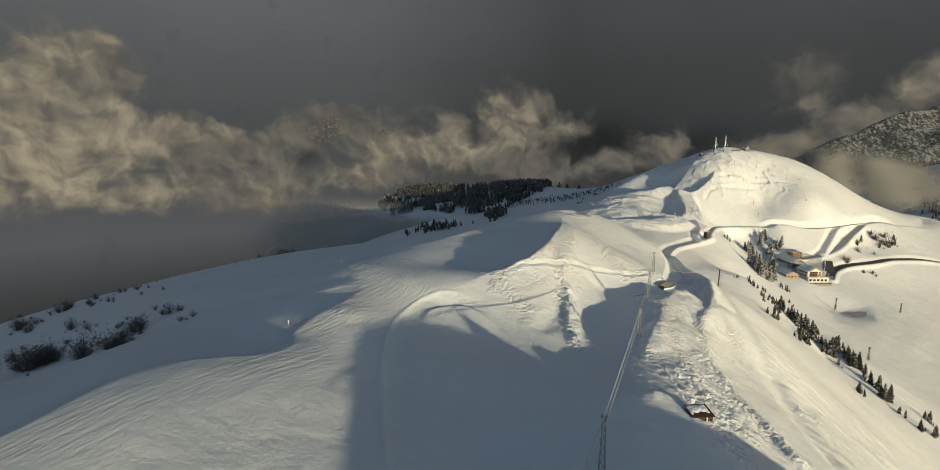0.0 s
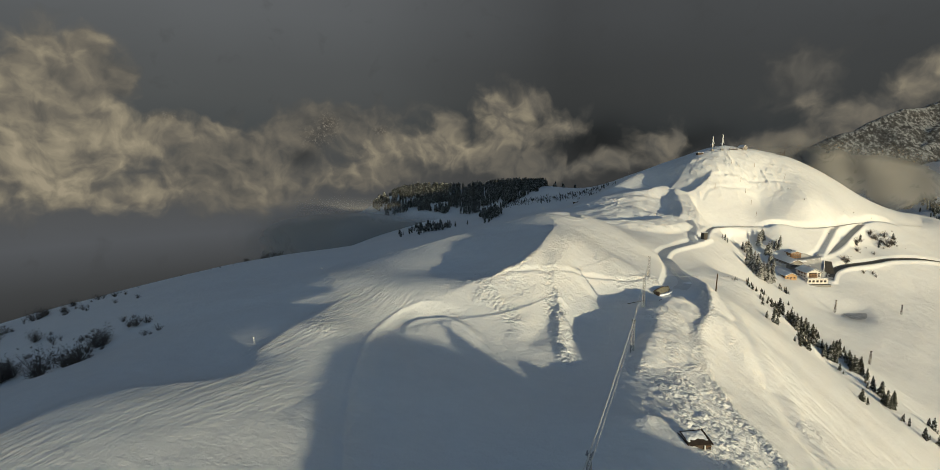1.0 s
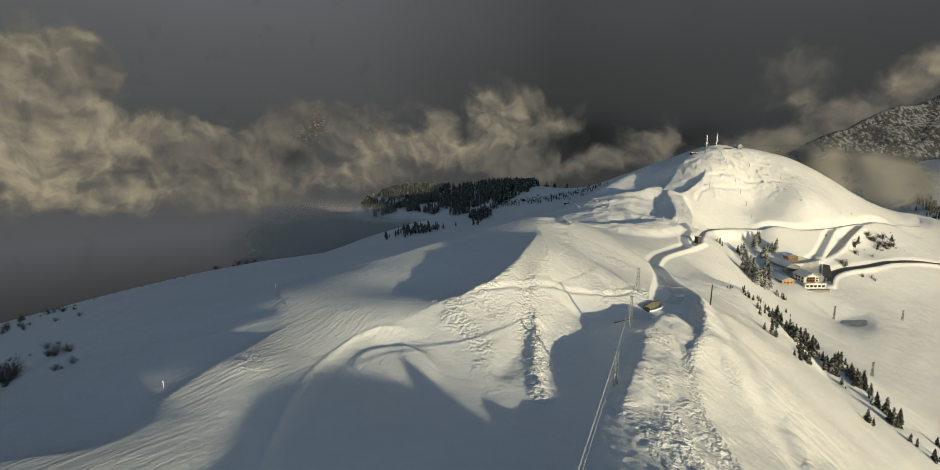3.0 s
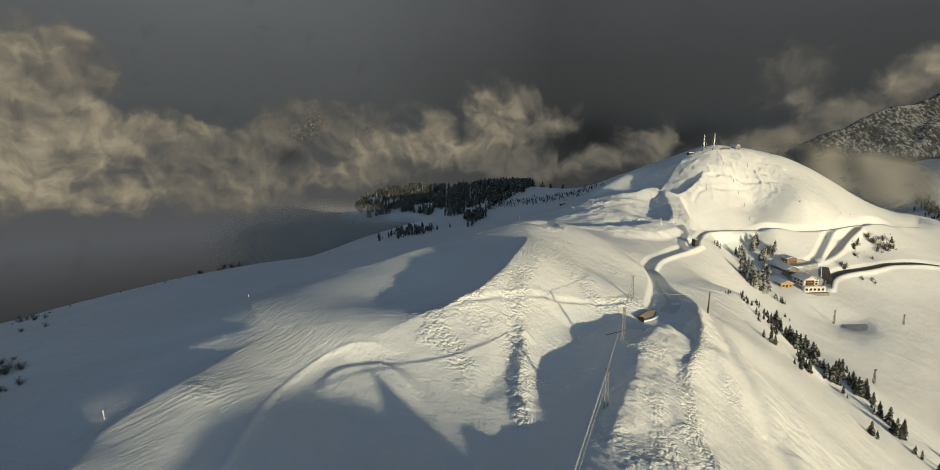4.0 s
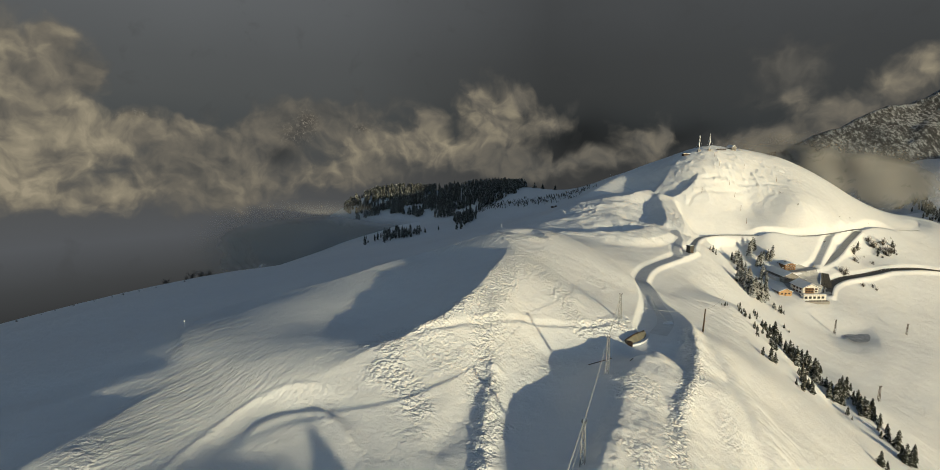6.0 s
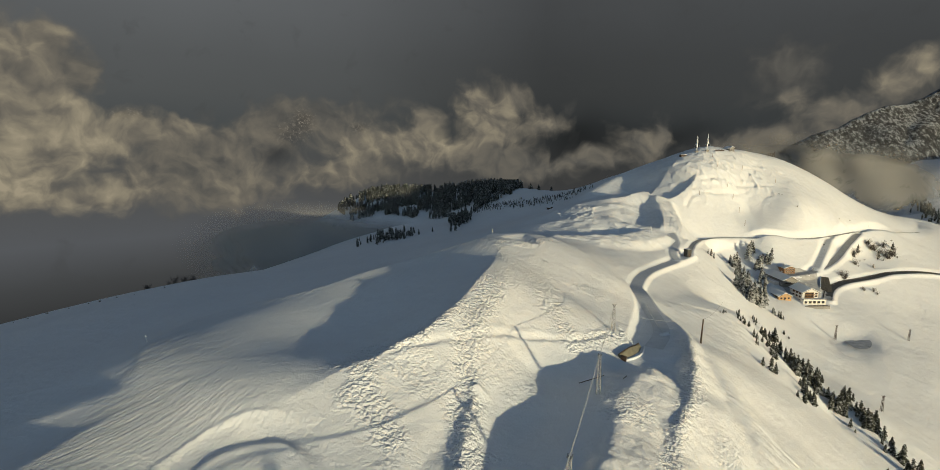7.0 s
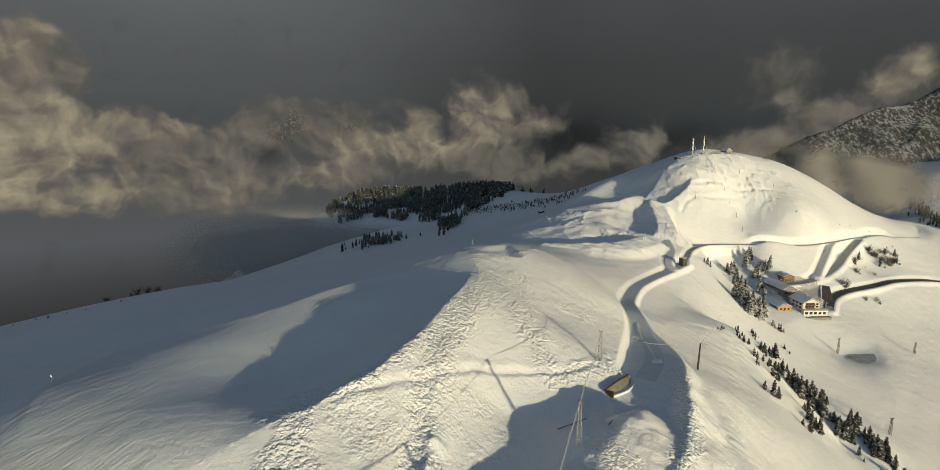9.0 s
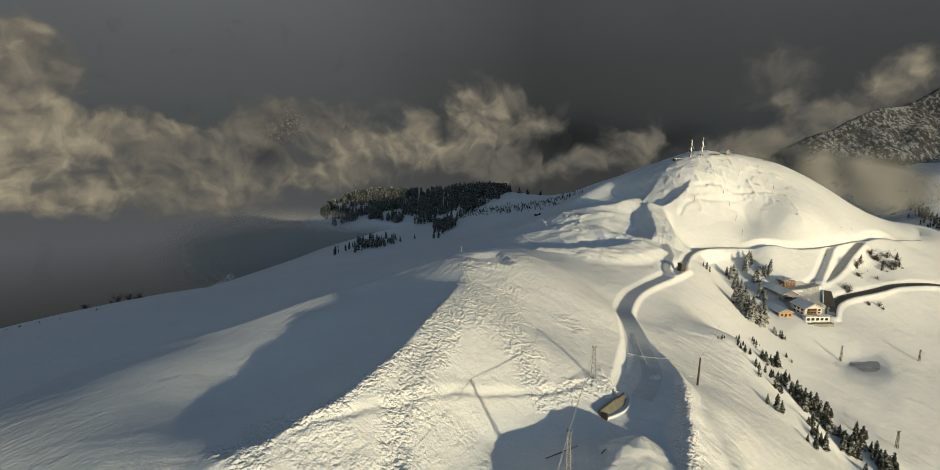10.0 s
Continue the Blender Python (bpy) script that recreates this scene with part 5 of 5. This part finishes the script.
def window(t, x, y, z, w, h, facing="front", frame=DARK_WOOD, shutter=None):
    """A framed pane let into a wall that faces -y (front) or -x / +x (side)."""
    m = Matrix.Translation((x, y, z)) @ Matrix.Rotation({"front": 0.0, "left": -math.pi / 2, "right": math.pi / 2}[facing], 4, "Z")
    bm = bmesh.new()
    for a in ((-w / 2 - 0.1, -w / 2, 0, h), (w / 2, w / 2 + 0.1, 0, h), (-w / 2 - 0.1, w / 2 + 0.1, h, h + 0.1), (-w / 2 - 0.1, w / 2 + 0.1, -0.1, 0), (-0.04, 0.04, 0, h)):
        block(bm, a[0], a[1], -0.1, 0.02, a[2], a[3], m=m)
    win = part("window", bm, frame, t)
    part("pane", boxed(-w / 2, w / 2, -0.05, 0.0, 0, h, m=m), GLASS, win)
    if shutter:
        for s in (-1, 1):
            c = s * (w / 2 + 0.35)
            part("shutter", boxed(c - 0.22, c + 0.22, -0.09, -0.005, 0, h, m=m), shutter, win)


def balcony(t, x0, x1, y, z, material, depth=1.2):
    bm = boxed(x0, x1, y - depth, y, z - 0.12, z)
    b = part("balcony", bm, material, t)
    part("rail", boxed(x0, x1, y - depth, y - depth + 0.06, z + 0.85, z + 0.97), material, b)
    n = int((x1 - x0) / 0.8)
    for k in range(n):
        c = x0 + (x1 - x0) * (k + 0.5) / n
        part("slat", boxed(c - 0.22, c + 0.22, y - depth + 0.01, y - depth + 0.05, z, z + 0.85), material, b)


def chimney(t, x, y, z):
    c = part("chimney", boxed(x - 0.4, x + 0.4, y - 0.4, y + 0.4, z - 1.5, z + 1.0), GREY_WALL, t)
    part("cap", boxed(x - 0.5, x + 0.5, y - 0.5, y + 0.5, z + 1.0, z + 1.25), SNOW, c)


# main house: white ground floor with a row of arches, timber gable above
t = thing("hotel", pose(256, 376, 2.0) @ Matrix.Diagonal((0.8, 0.8, 0.8, 1)), "white and timber alpine hotel with arched ground floor under snowy roof", "hotel", "hotel buildings")
gabled(t, 13, 16, 9.3, 12.6, PLASTER, DARK_WOOD, 1.1, 0.4, -2.5)
part("storey", boxed(-7.2, 11.4, -3.0, 0.0, -2.5, 4.2), PLASTER, t, "white arched ground floor wing")
part("terrace_roof", boxed(-7.6, 11.9, -3.6, 0.2, 4.2, 4.45), DARK_WOOD, t)
part("roof_snow", boxed(-7.4, 11.7, -3.3, 0.0, 4.45, 4.8), SNOW, t)
part("gable_cladding", boxed(-4.6, 2.6, -0.12, -0.02, 5.0, 9.4), TIMBER, t, "brown timber cladding")
for k in range(5):
    window(t, -5.2 + 3.5 * k, -3.0, 1.2, 2.0, 1.7)
for zz in (5.6, 7.7):
    for xx in (-3.4, -1.0, 1.4):
        window(t, xx, -0.13, zz, 1.1, 1.2, shutter=DARK_WOOD)
window(t, 4.6, 0.0, 5.6, 1.2, 1.3, shutter=TIMBER)
window(t, 4.6, 0.0, 7.7, 1.2, 1.2, shutter=TIMBER)
balcony(t, -4.6, 2.6, -0.12, 5.2, TIMBER)
balcony(t, -4.6, 2.6, -0.12, 7.4, TIMBER)
for yy in (3, 7, 11):
    for zz in (1.5, 4.4, 7.0):
        window(t, -6.5, yy, zz, 1.2, 1.3, "left", shutter=TIMBER)
chimney(t, 1.5, 9, 12.8)
part("terrace", boxed(-7.6, 12.4, -6.5, -3.0, -2.5, -0.3), GREY_WALL, t, "dark terrace wall")
for k in range(9):
    part("terrace_post", boxed(-7.4 + 2.4 * k, -7.25 + 2.4 * k, -6.5, -6.35, -0.3, 0.8), DARK_WOOD, t)

# rear wing
t = thing("hotel", pose(255.5, 396, 8.0) @ Matrix.Diagonal((0.8, 0.8, 0.8, 1)), "long rear hotel wing with dark walls and snowy gable roof", "hotel", "hotel buildings")
gabled(t, 12, 27, 5.0, 8.0, GREY_WALL, DARK_WOOD, 1.2, 0.45, -3.0)
for k in range(6):
    for zz in (0.6, 3.0):
        window(t, -6.0, 3 + 4.2 * k, zz, 1.3, 1.3, "left", frame=PLASTER)
for xx in (-3.5, 0, 3.5):
    window(t, xx, 0.0, 2.4, 1.4, 1.3, frame=PLASTER)
balcony(t, -5.5, 5.5, 0.0, 2.2, DARK_WOOD)
part("porch", boxed(-9.5, -6.0, 6, 22, -3, 2.0), PLASTER, t, "white lean-to porch")
part("roof_snow", boxed(-9.8, -6.05, 5.7, 22.3, 2.0, 2.4), SNOW, t)
chimney(t, 2.0, 16, 8.0)

# low annexe
t = thing("annexe", pose(239.5, 376, 4.8) @ Matrix.Diagonal((0.8, 0.8, 0.8, 1)), "low timber annexe with a pale wooden gable and snowy roof", "house", "hotel buildings")
gabled(t, 10.5, 19, 2.8, 5.2, PALE_TIMBER, DARK_WOOD, 0.9, 0.4, -3.0)
for xx in (-3, 0, 3):
    window(t, xx, 0.0, 0.6, 1.3, 1.2)
part("door", boxed(-0.9, 0.2, -0.07, -0.01, -1.6, 0.4), DARK_WOOD, t)
for k in range(4):
    window(t, -5.25, 3 + 4.2 * k, 0.8, 1.2, 1.1, "left")

# timber house behind
t = thing("guest_house", pose(266.0, 414, 10.6) @ Matrix.Diagonal((0.8, 0.8, 0.8, 1)), "tall brown timber guest house with rows of balconies", "house", "hotel buildings")
gabled(t, 9.5, 9, 6.8, 8.4, TIMBER, DARK_WOOD, 1.2, 0.4, -3.0)
for zz in (0.8, 2.9, 5.0):
    balcony(t, -4.4, 4.4, 0.0, zz - 0.4, TIMBER)
    for xx in (-3.0, -1.0, 1.0, 3.0):
        window(t, xx, 0.0, zz, 1.2, 1.4, frame=PLASTER)
chimney(t, -2.0, 5, 8.2)

# link roof between the houses
t = thing("hotel_link", pose(260, 387, 4.5) @ Matrix.Diagonal((0.8, 0.8, 0.8, 1)), "flat-roofed hotel link building with snow on top", "building", "hotel buildings")
part("wall", boxed(-4, 6.5, 0, 9, -4, 3.6), GREY_WALL, t)
part("roof", boxed(-4.4, 6.9, -0.4, 9.2, 3.6, 3.85), DARK_WOOD, t)
part("roof_snow", boxed(-4.2, 6.7, -0.2, 9.0, 3.85, 4.2), SNOW, t)

# dark stone wall above the curve of the cleared road
t = thing("stone_wall", pose(0, 0, 0), "dark panelled retaining wall beside the hotel yard", "wall")
T0, T1, B0, B1 = (Vector((*p, ground_z(*p) + lift)) for p, lift in (((278, 397.5), 0.6), ((287, 411), 0.6), ((284, 393.6), 0.3), ((293, 411), 0.3)))
for k in range(6):
    for j in range(3):
        bm = bmesh.new()
        c = [T0.lerp(T1, u).lerp(B0.lerp(B1, u), v) for u, v in ((k / 6, j / 3), (k / 6, (j + 0.94) / 3), ((k + 0.96) / 6, (j + 0.94) / 3), ((k + 0.96) / 6, j / 3))]
        vs = [bm.verts.new(q) for q in c] + [bm.verts.new(q - Vector((0, 0, 0.9))) for q in c]
        for f in ((0, 1, 2, 3), (7, 6, 5, 4), (0, 4, 5, 1), (1, 5, 6, 2), (2, 6, 7, 3), (3, 7, 4, 0)):
            bm.faces.new([vs[i] for i in f])
        bmesh.ops.recalc_face_normals(bm, faces=bm.faces)
        part("wall_panel", bm, DARK_CONCRETE, t)
bm = bmesh.new()
rod(bm, T0, T1, 0.35, 0.35, 7)
part("snow_cap", bm, SNOW, t, "snow along the top edge")

# wall on the uphill side of the cleared road
line, half = _ROADS[5]
t = thing("road_wall", pose(0, 0, 0), "dark concrete wall along the uphill edge of the road", "wall")
for k in range(0, len(line) - 5, 5):
    a, b = line[k], line[k + 4]
    d = Vector((b[0] - a[0], b[1] - a[1], 0)).normalized()
    o = Vector((-d.y, d.x, 0)) * (half + 0.3)
    tall = 0.55
    bm = bmesh.new()
    pts = []
    for p in (a, b):
        q = Vector(p) + o
        pts.append((q, q + o.normalized() * 0.5))
    vs = [bm.verts.new(v + Vector((0, 0, z))) for z in (-0.6, tall) for pair in pts for v in pair]
    for f in ((0, 1, 3, 2), (4, 6, 7, 5), (0, 2, 6, 4), (1, 5, 7, 3), (2, 3, 7, 6), (0, 4, 5, 1)):
        bm.faces.new([vs[i] for i in f])
    bmesh.ops.recalc_face_normals(bm, faces=bm.faces)
    part("wall_panel", bm, DARK_CONCRETE, t)

# cleared yard between the houses, its grey also holding the courtyard shade
bm = bmesh.new()
rows = []
for j in range(19):
    rows.append([bm.verts.new((x, y, ground_z(x, y) + 0.3)) for x, y in ((247 + 1.6 * i + 0.5 * j, 384 + 1.9 * j) for i in range(20))])
for a, b in zip(rows, rows[1:]):
    for i in range(19):
        bm.faces.new((a[i], a[i + 1], b[i + 1], b[i]))
tagged(part("yard", bm, plain("shaded_trodden_snow", (0.3, 0.3, 0.3), (0.55, 0.55, 0.55), 0.8, 0, 0.4, 0.05)), "trodden snow yard greyed for the shade between the hotel houses", "yard", "", "structure")

# ---- summit buildings ----
t = thing("summit_house", pose(282, 536, ground_z(282, 536) - 0.5, 0, 0, 20), "small snow-covered summit house", "house")
gabled(t, 5.5, 6.5, 2.6, 4.4, GREY_WALL, DARK_WOOD, 0.5, 0.5)
window(t, -1.3, 0, 1.0, 0.9, 1.0)
part("door", boxed(0.6, 1.5, -0.07, -0.01, 0.2, 2.1), DARK_WOOD, t)
t = thing("summit_shed", pose(233, 527, ground_z(233, 527) - 0.8, 0, 0, 10), "low dark shed on the summit edge", "shed")
part("wall", boxed(-3, 3, -1.6, 1.6, 0, 2.2), DARK_WOOD, t)
part("roof_snow", boxed(-3.2, 3.2, -1.8, 1.8, 2.2, 2.5), SNOW, t)
t = thing("summit_terrace", pose(268, 533, ground_z(268, 533) - 0.3, 0, 0, 8), "dark timber viewing terrace with railing", "terrace")
part("deck", boxed(-4.5, 4.5, -1.5, 1.5, 0, 0.7), DARK_WOOD, t)
part("rail", boxed(-4.5, 4.5, -1.5, -1.4, 1.6, 1.75), DARK_WOOD, t)
for k in range(7):
    part("post", boxed(-4.5 + 1.48 * k, -4.38 + 1.48 * k, -1.5, -1.4, 0.7, 1.6), DARK_WOOD, t)
t = thing("timber_gantry", pose(326, 549, ground_z(326, 549) - 0.4, 0, 0, 15), "dark open timber gantry on the summit shoulder", "gantry")
for k in range(5):
    bm = bmesh.new()
    rod(bm, (-5.0 + 2.5 * k, 0, 0), (-5.0 + 2.5 * k, 0, 6.4 if k == 4 else 3.4 + 0.2 * k), 0.16, 0.13, 6)
    part("post", bm, DARK_WOOD, t)
for z0, z1 in ((1.4, 1.6), (3.2, 3.9)):
    bm = bmesh.new()
    rod(bm, (-5.2, -0.1, z0), (5.2, -0.1, z1), 0.12, 0.12, 6)
    part("rail", bm, DARK_WOOD, t)
bm = bmesh.new()
rod(bm, (2.5, -0.15, 0.4), (5.0, -0.15, 5.8), 0.1, 0.1, 6)
part("brace", bm, DARK_WOOD, t)


# ---- frozen pond ----
bm = bmesh.new()
ring = [bm.verts.new((266 + (7.0 + 0.9 * math.sin(3 * a)) * math.cos(a) + 5.5 * math.sin(a), 345 + (10.5 + 0.9 * math.sin(2 * a + 1)) * math.sin(a) - 1.5 * math.cos(a), 0)) for a in (2 * math.pi * k / 40 for k in range(40))]
bm.faces.new(ring)
ob = part("pond", bm, plain("pond_ice", (0.3, 0.31, 0.32), (0.7, 0.7, 0.71), 0.5, 0, 0.35, 0.02))
ob.location.z = ground_z(266, 345) + 0.5
tagged(ob, "grey half-frozen pond in a shallow basin", "pond", "", "structure")

# ---- marker posts ----
for x, y, h, mat in ((-39.5, 108.7, 1.5, FROST), (-44.4, 176.1, 1.6, FROST), (43, 275, 2.0, FROST), (215, 576, 3.0, STEEL), (189, 610, 3.0, STEEL)):
    t = thing("marker_post", pose(x, y, ground_z(x, y) - 0.1), "slim frosted piste marker post in the snow", "post", "piste markers")
    bm = bmesh.new()
    rod(bm, (0, 0, 0), (0, 0, h), 0.06, 0.05, 6)
    part("stake", bm, mat, t)
    part("plate", boxed(-0.12, 0.12, -0.1, -0.08, h * 0.8, h), mat, t)

for x, y in ((254.2, 515.8), (253.4, 504), (226.7, 477), (256.7, 480.9), (278.4, 509.7), (255.4, 488.4), (256.4, 469.2), (253.8, 454.7), (304.7, 502.9)):
    t = thing("slope_pole", pose(x, y, ground_z(x, y) - 0.3), "thin brown timber pole standing on the summit slope", "pole", "summit slope poles")
    bm = bmesh.new()
    rod(bm, (0, 0, 0), (0.05, 0, 4.6), 0.14, 0.1, 6)
    part("stake", bm, TIMBER, t)
    part("snow_cap", boxed(-0.14, 0.2, -0.14, 0.14, 4.6, 4.75), FROST, t)

# shed below the back ridge
t = thing("shed", pose(126, 585, ground_z(126, 585) - 0.3, 0, 0, 30), "lonely dark timber shed on the back slope", "shed")
gabled(t, 4, 5, 1.8, 3.0, DARK_WOOD, DARK_WOOD, 0.3, 0.2)

# mountain huts in the far valley
for x, y, w in ((785, 911, 14), (770, 900, 10), (805, 915, 9)):
    t = thing("far_hut", pose(x, y, ground_z(x, y) - 1, 0, 0, 25), "distant dark timber hut under snow", "hut", "far huts")
    gabled(t, w, w * 0.8, 5, 8, DARK_WOOD, DARK_WOOD, 0.8, 0.5, -2)
